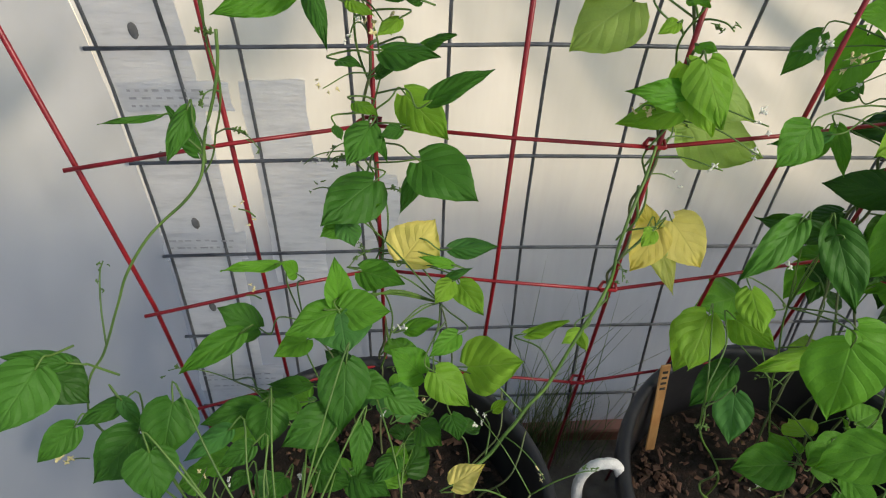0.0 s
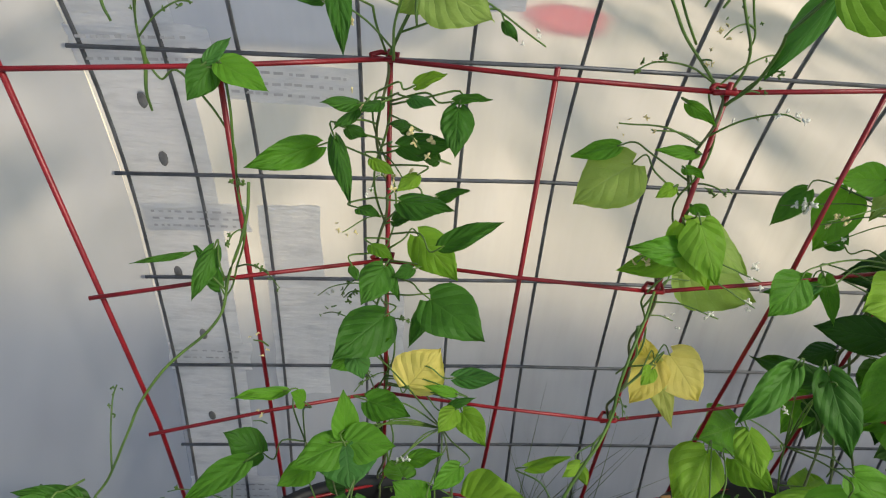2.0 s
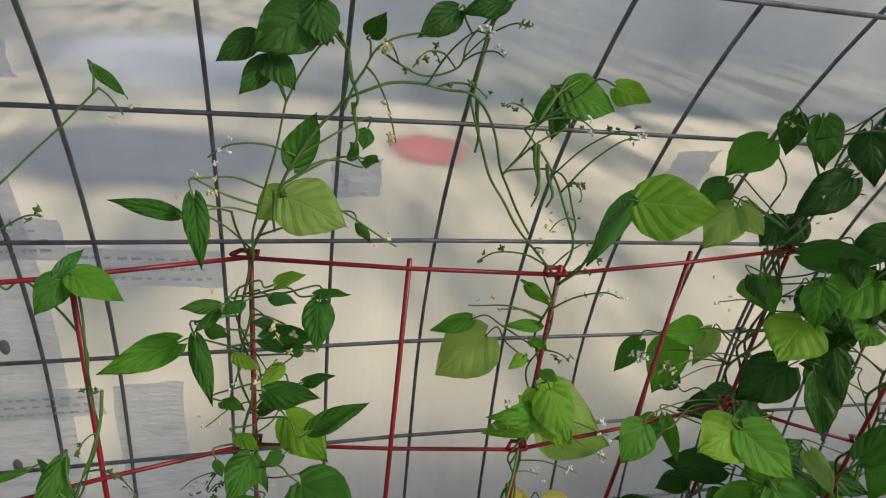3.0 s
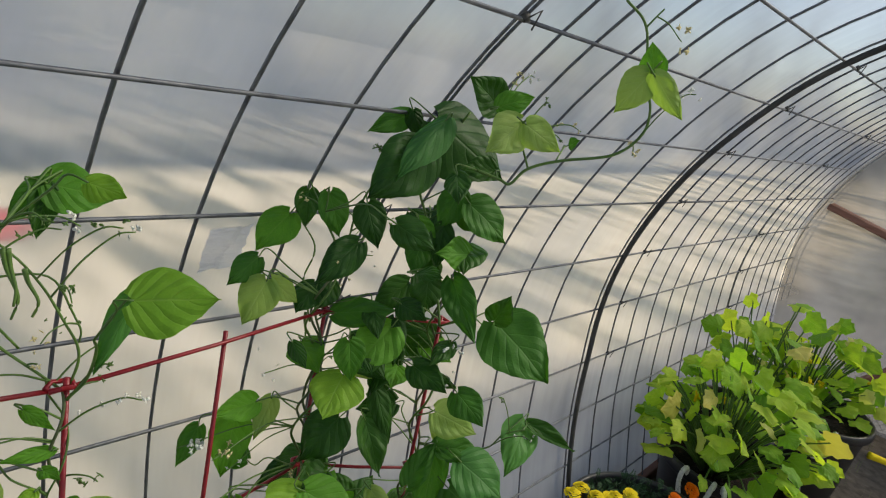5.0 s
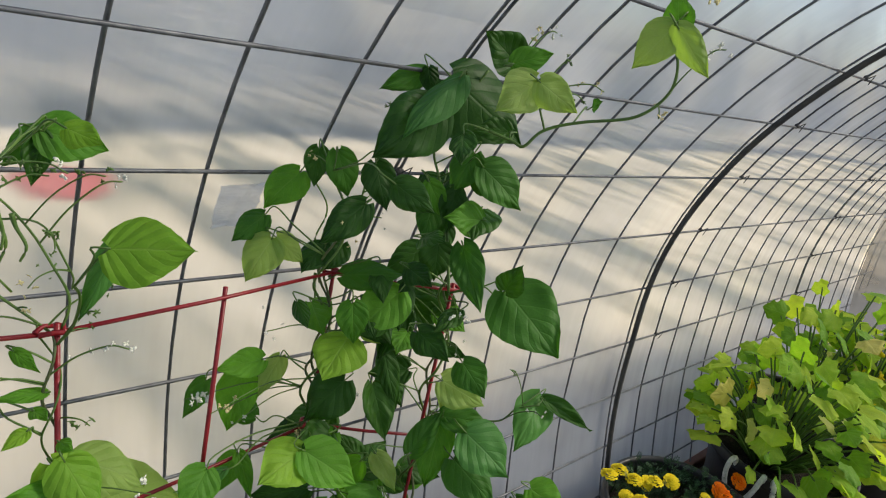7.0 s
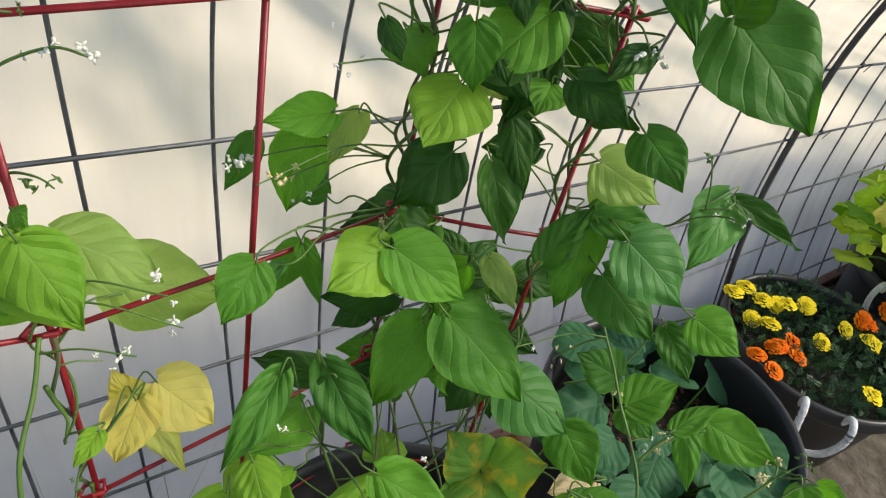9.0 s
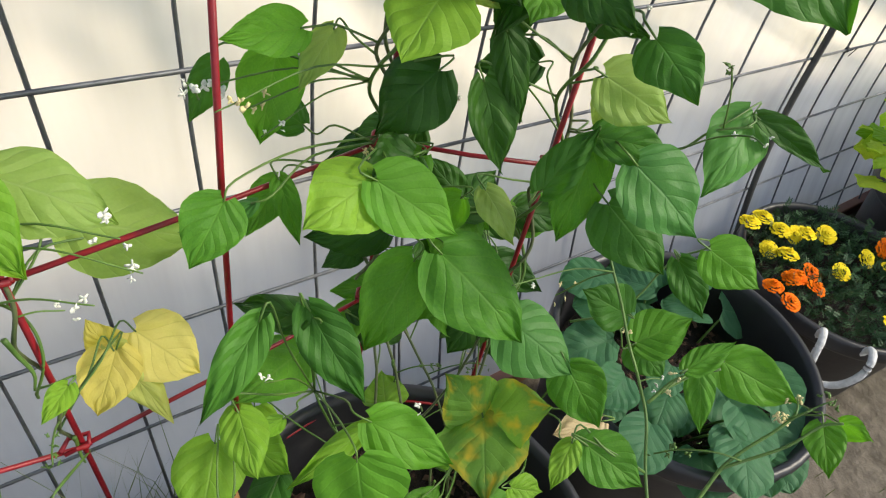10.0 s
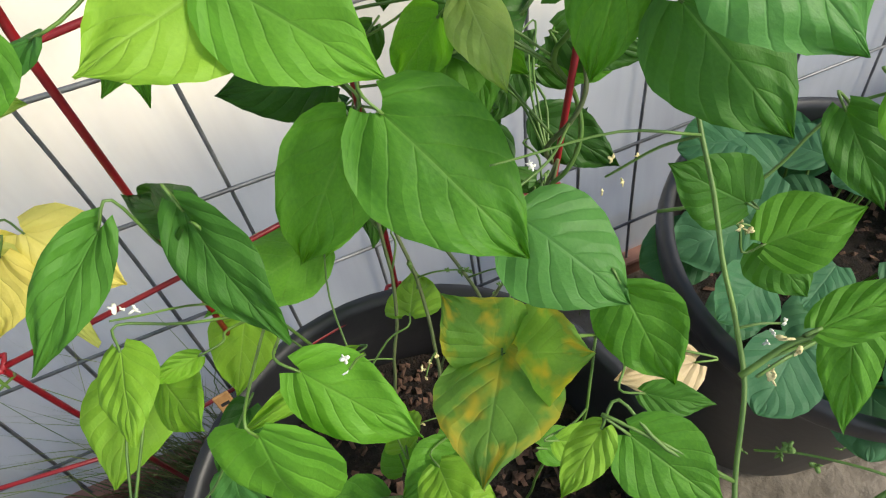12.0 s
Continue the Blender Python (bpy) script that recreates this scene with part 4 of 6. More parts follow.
leaf(P2, (0.266, 0.660, 1.518), (0.326, 0.650, 1.500), 0.90, BEAN)
leaf(P2, (0.265, 0.660, 1.517), (0.230, 0.665, 1.478), 0.60, BEAN_DEEP)
leaf(P2, (0.265, 0.660, 1.514), (0.253, 0.650, 1.461), 0.55, BEAN_DARK)
leaf(P2, (0.192, 0.600, 1.227), (0.134, 0.600, 1.171), 0.98, BEAN_PALE)
leaf(P2, (0.177, 0.620, 1.239), (0.129, 0.630, 1.218), 0.50, BEAN)
leaf(P1, (-0.045, 0.600, 1.410), (0.014, 0.570, 1.389), 0.95, BEAN_PALE)
leaf(P1, (-0.045, 0.610, 1.408), (-0.077, 0.610, 1.380), 0.95, BEAN_PALE)
leaf(P1, (-0.038, 0.610, 1.440), (-0.015, 0.630, 1.490), 0.65, BEAN_DEEP)
leaf(P1, (-0.163, 0.600, 1.236), (-0.233, 0.560, 1.230), 0.45, BEAN)
leaf(P2, (0.257, 0.530, 1.195), (0.280, 0.498, 1.137), 0.80, BEAN_LIGHT)
leaf(P2, (0.261, 0.530, 1.156), (0.177, 0.521, 1.169), 0.42, BEAN)
leaf(P2, (0.264, 0.560, 1.125), (0.195, 0.570, 1.096), 0.50, BEAN_LIGHT)
leaf(P2, (0.280, 0.580, 1.153), (0.344, 0.546, 1.113), 0.85, BEAN_PALE)
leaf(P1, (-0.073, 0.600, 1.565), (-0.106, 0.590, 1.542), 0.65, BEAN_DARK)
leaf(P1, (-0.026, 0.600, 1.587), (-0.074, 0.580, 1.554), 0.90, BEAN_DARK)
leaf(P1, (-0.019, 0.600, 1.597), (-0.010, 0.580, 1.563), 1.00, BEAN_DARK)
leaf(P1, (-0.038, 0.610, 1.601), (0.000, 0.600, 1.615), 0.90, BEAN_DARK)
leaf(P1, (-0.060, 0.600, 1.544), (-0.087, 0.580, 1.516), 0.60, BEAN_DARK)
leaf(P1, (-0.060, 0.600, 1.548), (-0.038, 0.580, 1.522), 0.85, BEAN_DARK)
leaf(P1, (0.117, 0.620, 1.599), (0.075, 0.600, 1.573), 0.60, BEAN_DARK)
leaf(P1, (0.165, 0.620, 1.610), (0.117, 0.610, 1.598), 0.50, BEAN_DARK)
leaf(P1, (-0.257, 0.585, 1.329), (-0.277, 0.560, 1.303), 0.80, BEAN_DEEP)
leaf(P1, (-0.246, 0.585, 1.332), (-0.198, 0.560, 1.316), 0.62, BEAN)
leaf(P1, (-0.260, 0.585, 1.333), (-0.237, 0.600, 1.353), 0.45, BEAN_BLUE)
leaf(P3, (0.741, 0.580, 1.629), (0.830, 0.510, 1.558), 0.95, BEAN_DARK)
leaf(P3, (0.708, 0.560, 1.592), (0.611, 0.560, 1.522), 0.75, BEAN_DARK)
leaf(P3, (0.728, 0.555, 1.634), (0.636, 0.538, 1.552), 0.42, BEAN_BLUE)
leaf(P3, (0.765, 0.452, 1.654), (0.709, 0.458, 1.611), 0.85, BEAN_PALE)
leaf(P3, (0.758, 0.440, 1.654), (0.802, 0.408, 1.626), 0.75, BEAN_PALE)
leaf(P3, (0.793, 0.520, 1.666), (0.740, 0.533, 1.700), 0.95, BEAN_DARK)
leaf(P3, (0.757, 0.490, 1.668), (0.800, 0.466, 1.689), 0.70, BEAN)
leaf(P3, (0.799, 0.310, 1.745), (0.774, 0.330, 1.693), 0.75, BEAN_PALE)
leaf(P3, (0.795, 0.300, 1.743), (0.834, 0.270, 1.700), 0.50, BEAN_PALE)
leaf(P3, (0.812, 0.310, 1.742), (0.804, 0.320, 1.782), 0.85, BEAN)
leaf(P3, (0.766, 0.510, 1.523), (0.817, 0.470, 1.472), 0.80, BEAN_DEEP)
leaf(P3, (0.761, 0.530, 1.537), (0.742, 0.540, 1.474), 0.75, BEAN_DEEP)
leaf(P3, (0.732, 0.560, 1.453), (0.715, 0.550, 1.403), 0.80, BEAN_DEEP)
leaf(P3, (0.526, 0.640, 1.383), (0.489, 0.630, 1.329), 0.85, BEAN_PALE)
leaf(P3, (0.534, 0.640, 1.385), (0.567, 0.620, 1.353), 0.75, BEAN_PALE)
leaf(P3, (0.528, 0.670, 1.407), (0.479, 0.660, 1.376), 0.70, BEAN_DEEP)
leaf(P3, (0.585, 0.690, 1.461), (0.536, 0.690, 1.409), 0.85, BEAN)
leaf(P3, (0.612, 0.640, 1.506), (0.633, 0.630, 1.442), 0.70, BEAN_DEEP)
leaf(P3, (0.606, 0.680, 1.499), (0.593, 0.660, 1.450), 0.70, BEAN_DARK)
leaf(P3, (0.649, 0.600, 1.501), (0.664, 0.580, 1.440), 0.75, BEAN_DARK)
leaf(P3, (0.732, 0.630, 1.628), (0.663, 0.640, 1.596), 0.50, BEAN_DEEP)
leaf(P3, (0.727, 0.620, 1.634), (0.738, 0.610, 1.595), 0.70, BEAN_DARK)
# low tub leaves mostly take the shaded copy
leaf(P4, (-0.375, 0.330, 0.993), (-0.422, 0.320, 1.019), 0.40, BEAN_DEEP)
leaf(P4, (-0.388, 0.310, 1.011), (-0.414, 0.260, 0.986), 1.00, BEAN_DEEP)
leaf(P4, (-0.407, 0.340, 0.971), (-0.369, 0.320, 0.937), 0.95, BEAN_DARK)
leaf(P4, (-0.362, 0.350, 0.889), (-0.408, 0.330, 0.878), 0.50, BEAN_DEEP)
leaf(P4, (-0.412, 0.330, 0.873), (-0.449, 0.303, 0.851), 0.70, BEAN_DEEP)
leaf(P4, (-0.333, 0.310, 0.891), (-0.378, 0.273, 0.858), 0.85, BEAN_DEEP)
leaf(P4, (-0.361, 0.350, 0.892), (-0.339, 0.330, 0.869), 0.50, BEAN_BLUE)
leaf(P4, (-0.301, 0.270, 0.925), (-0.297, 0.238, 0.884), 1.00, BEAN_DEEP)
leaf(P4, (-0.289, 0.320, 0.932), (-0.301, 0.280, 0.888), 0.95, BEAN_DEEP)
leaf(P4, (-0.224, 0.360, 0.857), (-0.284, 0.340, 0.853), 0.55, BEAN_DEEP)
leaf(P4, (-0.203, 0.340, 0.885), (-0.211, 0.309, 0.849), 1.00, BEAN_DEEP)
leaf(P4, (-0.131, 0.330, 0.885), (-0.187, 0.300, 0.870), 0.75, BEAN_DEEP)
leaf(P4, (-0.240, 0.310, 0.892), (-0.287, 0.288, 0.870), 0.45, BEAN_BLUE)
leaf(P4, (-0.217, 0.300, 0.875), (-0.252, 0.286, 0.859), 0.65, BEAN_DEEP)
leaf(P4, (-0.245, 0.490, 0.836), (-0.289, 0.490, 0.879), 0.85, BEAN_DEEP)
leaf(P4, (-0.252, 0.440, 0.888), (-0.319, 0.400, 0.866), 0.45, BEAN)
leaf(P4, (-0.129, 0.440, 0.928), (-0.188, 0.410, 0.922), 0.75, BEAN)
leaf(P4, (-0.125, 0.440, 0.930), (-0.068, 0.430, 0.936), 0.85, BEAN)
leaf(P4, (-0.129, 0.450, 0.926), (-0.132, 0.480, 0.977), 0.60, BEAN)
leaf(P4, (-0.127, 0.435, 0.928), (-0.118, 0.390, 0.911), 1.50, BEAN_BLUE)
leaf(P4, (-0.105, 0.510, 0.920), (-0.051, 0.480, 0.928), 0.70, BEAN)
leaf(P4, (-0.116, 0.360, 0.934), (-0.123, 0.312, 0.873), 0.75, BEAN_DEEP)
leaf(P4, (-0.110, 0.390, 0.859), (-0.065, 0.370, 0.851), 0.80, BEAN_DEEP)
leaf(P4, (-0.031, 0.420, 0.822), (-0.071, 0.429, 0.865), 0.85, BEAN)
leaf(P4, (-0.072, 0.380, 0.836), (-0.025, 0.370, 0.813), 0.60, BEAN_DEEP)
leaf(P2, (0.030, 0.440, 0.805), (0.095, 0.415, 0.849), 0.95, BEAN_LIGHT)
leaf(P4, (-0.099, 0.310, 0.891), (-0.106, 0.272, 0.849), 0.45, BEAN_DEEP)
leaf(P4, (-0.016, 0.400, 0.854), (0.025, 0.374, 0.816), 0.80, BEAN_LIGHT)
leaf(P5, (0.427, 0.479, 0.728), (0.374, 0.450, 0.669), 0.60, BEAN_DEEP)
leaf(P5, (0.406, 0.420, 0.747), (0.403, 0.378, 0.688), 0.75, BEAN_BLUE)
leaf(P5, (0.460, 0.260, 0.889), (0.409, 0.270, 0.833), 0.80, BEAN)
leaf(P5, (0.429, 0.504, 0.995), (0.356, 0.461, 0.940), 0.42, BEAN_DEEP)
leaf(P5, (0.477, 0.500, 0.989), (0.503, 0.428, 0.912), 0.50, BEAN_DEEP)
leaf(P5, (0.474, 0.503, 0.977), (0.431, 0.583, 0.933), 0.40, BEAN_DARK)
leaf(P5, (0.502, 0.411, 0.902), (0.560, 0.345, 0.875), 0.66, BEAN)
leaf(P5, (0.723, 0.368, 0.906), (0.737, 0.308, 0.857), 0.85, BEAN)
leaf(P5, (0.444, 0.600, 0.685), (0.399, 0.552, 0.612), 0.80, BEAN_LIGHT)
leaf(P5, (0.538, 0.667, 0.667), (0.414, 0.590, 0.730), 0.62, BEAN)
leaf(P5, (0.467, 0.376, 0.916), (0.471, 0.343, 0.812), 0.85, BEAN)
leaf(P1, (-0.148, 0.580, 1.399), (-0.201, 0.559, 1.422), 0.3, BEAN_DEEP)
leaf(P1, (-0.130, 0.570, 1.419), (-0.122, 0.528, 1.366), 0.35, BEAN_DEEP)
leaf(P1, (-0.013, 0.570, 1.301), (-0.017, 0.527, 1.269), 0.65, BEAN_DEEP)
leaf(P1, (-0.071, 0.580, 1.251), (-0.013, 0.560, 1.265), 0.5, BEAN_DEEP)
leaf(P1, (-0.138, 0.570, 1.262), (-0.119, 0.514, 1.217), 0.3, BEAN_DEEP)
leaf(P1, (-0.069, 0.570, 1.188), (-0.011, 0.543, 1.195), 0.55, BEAN_DEEP)
leaf(P1, (-0.027, 0.580, 1.189), (0.006, 0.563, 1.209), 0.4, BEAN_DEEP)
leaf(P1, (-0.018, 0.560, 1.135), (0.046, 0.550, 1.178), 0.35, BEAN_DEEP)
leaf(P1, (-0.046, 0.610, 1.111), (0.001, 0.553, 1.089), 0.7, BEAN_LIGHT)
leaf(P1, (-0.087, 0.560, 1.101), (-0.111, 0.511, 1.085), 0.75, BEAN_DEEP)
leaf(P1, (-0.087, 0.570, 1.091), (-0.068, 0.525, 1.079), 0.4, BEAN_DEEP)
leaf(P1, (-0.030, 0.550, 1.060), (0.032, 0.493, 1.048), 0.85, BEAN_DEEP)
leaf(P1, (-0.031, 0.580, 1.022), (-0.056, 0.524, 1.004), 0.4, BEAN_DEEP)
leaf(P1, (-0.086, 0.550, 1.031), (-0.145, 0.491, 1.016), 0.8, BEAN_DEEP)
leaf(P1, (-0.355, 0.620, 1.433), (-0.391, 0.579, 1.437), 0.5, BEAN_DEEP)
leaf(P1, (-0.339, 0.620, 1.434), (-0.351, 0.581, 1.405), 0.4, BEAN_BLUE)
leaf(P1, (-0.221, 0.660, 1.516), (-0.191, 0.640, 1.492), 0.35, BEAN_DEEP)
leaf(P1, (-0.056, 0.580, 1.320), (-0.027, 0.565, 1.339), 0.5, BEAN_LIGHT)
leaf(P1, (-0.062, 0.580, 1.306), (-0.036, 0.557, 1.309), 0.5, BEAN_BLUE)
leaf(P1, (-0.016, 0.580, 1.304), (0.019, 0.559, 1.317), 0.35, BEAN_DEEP)
leaf(P1, (-0.114, 0.570, 1.303), (-0.148, 0.549, 1.312), 0.4, BEAN_DEEP)
leaf(P1, (-0.114, 0.570, 1.296), (-0.136, 0.540, 1.288), 0.35, BEAN_DEEP)
leaf(P1, (0.038, 0.640, 1.470), (0.031, 0.616, 1.456), 0.7, BEAN_DEEP)
leaf(P1, (0.029, 0.640, 1.440), (0.019, 0.626, 1.461), 0.8, BEAN_DEEP)
leaf(P1, (0.037, 0.640, 1.438), (0.050, 0.617, 1.443), 0.7, BEAN_DEEP)
leaf(P1, (0.028, 0.600, 1.380), (0.039, 0.572, 1.370), 0.4, BEAN_DEEP)
leaf(P1, (0.032, 0.610, 1.572), (0.044, 0.594, 1.594), 0.75, BEAN_DARK)
leaf(P1, (-0.052, 0.580, 0.868), (-0.009, 0.598, 0.926), 1.1, BEAN_YELLOW)
leaf(P1, (0.013, 0.570, 0.897), (0.072, 0.549, 0.921), 0.45, BEAN_BLUE)
leaf(P1, (0.014, 0.550, 0.852), (-0.012, 0.511, 0.851), 0.7, BEAN_LIGHT)
leaf(P1, (0.025, 0.550, 0.846), (0.054, 0.498, 0.840), 0.7, BEAN_LIGHT)
leaf(P1, (0.006, 0.560, 0.847), (0.042, 0.551, 0.878), 0.3, BEAN_BLUE)
leaf(P1, (0.013, 0.560, 0.875), (-0.033, 0.552, 0.901), 0.3, BEAN)
leaf(P4, (-0.120, 0.530, 0.981), (-0.149, 0.501, 0.989), 0.85, BEAN)
leaf(P4, (-0.119, 0.540, 1.001), (-0.078, 0.526, 1.016), 0.8, BEAN)
leaf(P4, (-0.124, 0.530, 0.988), (-0.109, 0.494, 0.980), 1.0, BEAN_BLUE)
leaf(P4, (-0.214, 0.520, 0.925), (-0.270, 0.488, 0.948), 0.3, BEAN)
leaf(P4, (-0.185, 0.500, 0.929), (-0.197, 0.492, 0.957), 0.8, BEAN)
leaf(P4, (-0.155, 0.300, 0.807), (-0.112, 0.279, 0.817), 0.8, BEAN_DEEP)
leaf(P4, (-0.115, 0.290, 0.817), (-0.071, 0.262, 0.826), 0.8, BEAN_DEEP)
leaf(P4, (-0.189, 0.290, 0.820), (-0.200, 0.259, 0.834), 0.8, BEAN_DEEP)
leaf(P4, (-0.034, 0.400, 0.727), (-0.006, 0.364, 0.738), 0.9, BEAN_DEEP)
leaf(P4, (0.007, 0.400, 0.753), (0.015, 0.359, 0.760), 0.9, BEAN_DEEP)
leaf(P4, (-0.202, 0.420, 0.741), (-0.247, 0.426, 0.788), 0.5, BEAN_DEEP)
leaf(P4, (-0.178, 0.460, 0.847), (-0.213, 0.426, 0.860), 0.7, BEAN)
leaf(P4, (0.015, 0.460, 0.849), (-0.023, 0.425, 0.851), 0.6, BEAN)
leaf(P4, (-0.179, 0.420, 0.806), (-0.221, 0.403, 0.835), 0.4, BEAN_DEEP)
leaf(P4, (-0.050, 0.470, 0.851), (-0.007, 0.461, 0.876), 0.5, BEAN)
leaf(P4, (0.003, 0.300, 0.763), (0.040, 0.308, 0.797), 0.7, BEAN_YELLOW)
leaf(P4, (-0.150, 0.310, 0.852), (-0.123, 0.275, 0.855), 0.8, BEAN_DEEP)
leaf(P4, (-0.066, 0.310, 0.819), (-0.090, 0.274, 0.828), 0.7, BEAN_DEEP)
leaf(P4, (-0.234, 0.300, 0.814), (-0.244, 0.271, 0.830), 0.6, BEAN_DEEP)
leaf(P4, (-0.223, 0.420, 0.796), (-0.164, 0.416, 0.812), 0.45, BEAN_DEEP)
leaf(P2, (0.109, 0.470, 0.835), (0.158, 0.460, 0.873), 0.3, BEAN_LIGHT)
leaf(P2, (0.194, 0.500, 0.798), (0.162, 0.474, 0.804), 0.5, BEAN_LIGHT)
leaf(P2, (0.193, 0.500, 0.795), (0.194, 0.462, 0.802), 0.5, BEAN_LIGHT)
leaf(P2, (0.067, 0.420, 0.729), (0.085, 0.415, 0.760), 0.5, BEAN_LIGHT)
leaf(P2, (0.221, 0.570, 1.316), (0.237, 0.531, 1.310), 0.4, BEAN)
leaf(P2, (0.246, 0.570, 1.260), (0.199, 0.568, 1.264), 0.35, BEAN)
leaf(P2, (0.271, 0.543, 0.949), (0.246, 0.512, 0.953), 0.6, BEAN_LIGHT)
leaf(P3, (0.448, 0.558, 1.087), (0.388, 0.569, 1.066), 0.33, BEAN_BLUE)
leaf(P3, (0.502, 0.632, 1.037), (0.452, 0.595, 1.011), 0.6, BEAN)
leaf(P3, (0.490, 0.599, 1.068), (0.485, 0.541, 1.036), 0.4, BEAN)
leaf(P3, (0.706, 0.577, 1.203), (0.723, 0.558, 1.252), 0.7, BEAN_DARK)
leaf(P3, (0.764, 0.527, 1.232), (0.780, 0.473, 1.235), 0.6, BEAN_DARK)
leaf(P3, (0.676, 0.515, 1.061), (0.672, 0.454, 1.040), 0.6, BEAN_PALE)
leaf(P5, (0.394, 0.478, 0.903), (0.387, 0.414, 0.891), 0.7, BEAN_LIGHT)
leaf(P5, (0.938, 0.176, 0.906), (0.894, 0.134, 0.897), 0.7, BEAN)
leaf(P5, (0.962, 0.168, 0.903), (0.948, 0.135, 0.927), 0.7, BEAN)
leaf(P3, (0.676, 0.600, 1.235), (0.684, 0.563, 1.230), 0.6, BEAN_PALE)
leaf(P2, (0.265, 0.550, 1.549), (0.287, 0.520, 1.543), 0.8, BEAN_LIGHT)
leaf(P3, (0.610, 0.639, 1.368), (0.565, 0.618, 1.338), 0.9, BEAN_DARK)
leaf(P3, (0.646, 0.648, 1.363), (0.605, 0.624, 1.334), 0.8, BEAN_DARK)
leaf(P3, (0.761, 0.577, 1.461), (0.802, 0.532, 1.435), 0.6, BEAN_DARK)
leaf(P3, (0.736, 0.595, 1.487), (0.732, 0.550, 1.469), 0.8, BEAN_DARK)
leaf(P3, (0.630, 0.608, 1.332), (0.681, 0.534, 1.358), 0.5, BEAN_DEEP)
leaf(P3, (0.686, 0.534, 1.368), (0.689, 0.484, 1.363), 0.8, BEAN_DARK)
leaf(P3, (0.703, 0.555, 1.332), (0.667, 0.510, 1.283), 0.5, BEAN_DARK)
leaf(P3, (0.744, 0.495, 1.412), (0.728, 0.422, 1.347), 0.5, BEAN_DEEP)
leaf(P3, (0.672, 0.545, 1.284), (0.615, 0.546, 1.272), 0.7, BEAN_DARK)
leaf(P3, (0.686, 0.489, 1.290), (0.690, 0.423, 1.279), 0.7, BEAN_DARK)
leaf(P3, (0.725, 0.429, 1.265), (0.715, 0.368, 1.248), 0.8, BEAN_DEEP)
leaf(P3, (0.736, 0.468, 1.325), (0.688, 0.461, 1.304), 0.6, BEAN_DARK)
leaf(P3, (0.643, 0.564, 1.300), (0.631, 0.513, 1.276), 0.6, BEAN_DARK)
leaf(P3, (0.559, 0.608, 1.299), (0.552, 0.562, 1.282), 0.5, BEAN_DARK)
leaf(P3, (0.878, 0.441, 1.631), (0.862, 0.416, 1.643), 0.6, BEAN_DEEP)
leaf(P1, (-0.274, 0.540, 1.084), (-0.293, 0.542, 1.141), 0.4, BEAN_DEEP)
leaf(P1, (-0.273, 0.540, 1.137), (-0.288, 0.487, 1.108), 0.4, BEAN_DEEP)
leaf(P1, (-0.306, 0.540, 1.130), (-0.348, 0.501, 1.146), 0.15, BEAN_DEEP)
leaf(P1, (-0.123, 0.550, 1.109), (-0.116, 0.525, 1.108), 0.5, BEAN_DEEP)
leaf(P1, (-0.091, 0.570, 1.304), (-0.110, 0.547, 1.304), 0.55, BEAN_DEEP)
leaf(P1, (-0.099, 0.570, 1.240), (-0.075, 0.543, 1.237), 0.55, BEAN_LIGHT)
leaf(P1, (-0.060, 0.570, 1.277), (-0.081, 0.554, 1.290), 0.55, BEAN_DARK)
leaf(P1, (-0.115, 0.570, 1.177), (-0.090, 0.546, 1.182), 0.55, BEAN_DEEP)
leaf(P1, (-0.052, 0.570, 1.222), (-0.073, 0.542, 1.219), 0.55, BEAN_LIGHT)
leaf(P1, (-0.076, 0.570, 1.161), (-0.052, 0.555, 1.179), 0.55, BEAN_DARK)
leaf(P1, (-0.053, 0.570, 1.091), (-0.076, 0.545, 1.099), 0.55, BEAN_DEEP)
leaf(P1, (-0.101, 0.570, 1.127), (-0.076, 0.540, 1.128), 0.55, BEAN_LIGHT)
leaf(P1, (-0.031, 0.570, 1.241), (-0.053, 0.555, 1.255), 0.55, BEAN_DARK)
leaf(P1, (-0.126, 0.570, 1.275), (-0.103, 0.548, 1.277), 0.55, BEAN_DEEP)
leaf(P2, (0.228, 0.560, 1.223), (0.203, 0.541, 1.221), 0.55, BEAN_LIGHT)
leaf(P2, (0.258, 0.560, 1.199), (0.264, 0.529, 1.207), 0.55, BEAN)
leaf(P2, (0.235, 0.560, 1.247), (0.242, 0.530, 1.253), 0.55, BEAN)
leaf(P3, (0.426, 0.560, 1.095), (0.384, 0.531, 1.060), 0.9, BEAN)
leaf(P5, (0.371, 0.500, 0.824), (0.330, 0.434, 0.790), 0.9, BEAN_LIGHT)
leaf(P5, (0.397, 0.480, 0.841), (0.421, 0.421, 0.854), 0.8, BEAN_LIGHT)
leaf(P5, (0.593, 0.380, 0.659), (0.526, 0.362, 0.646), 0.9, BEAN)
leaf(P5, (0.571, 0.370, 0.671), (0.570, 0.309, 0.687), 0.9, BEAN_LIGHT)

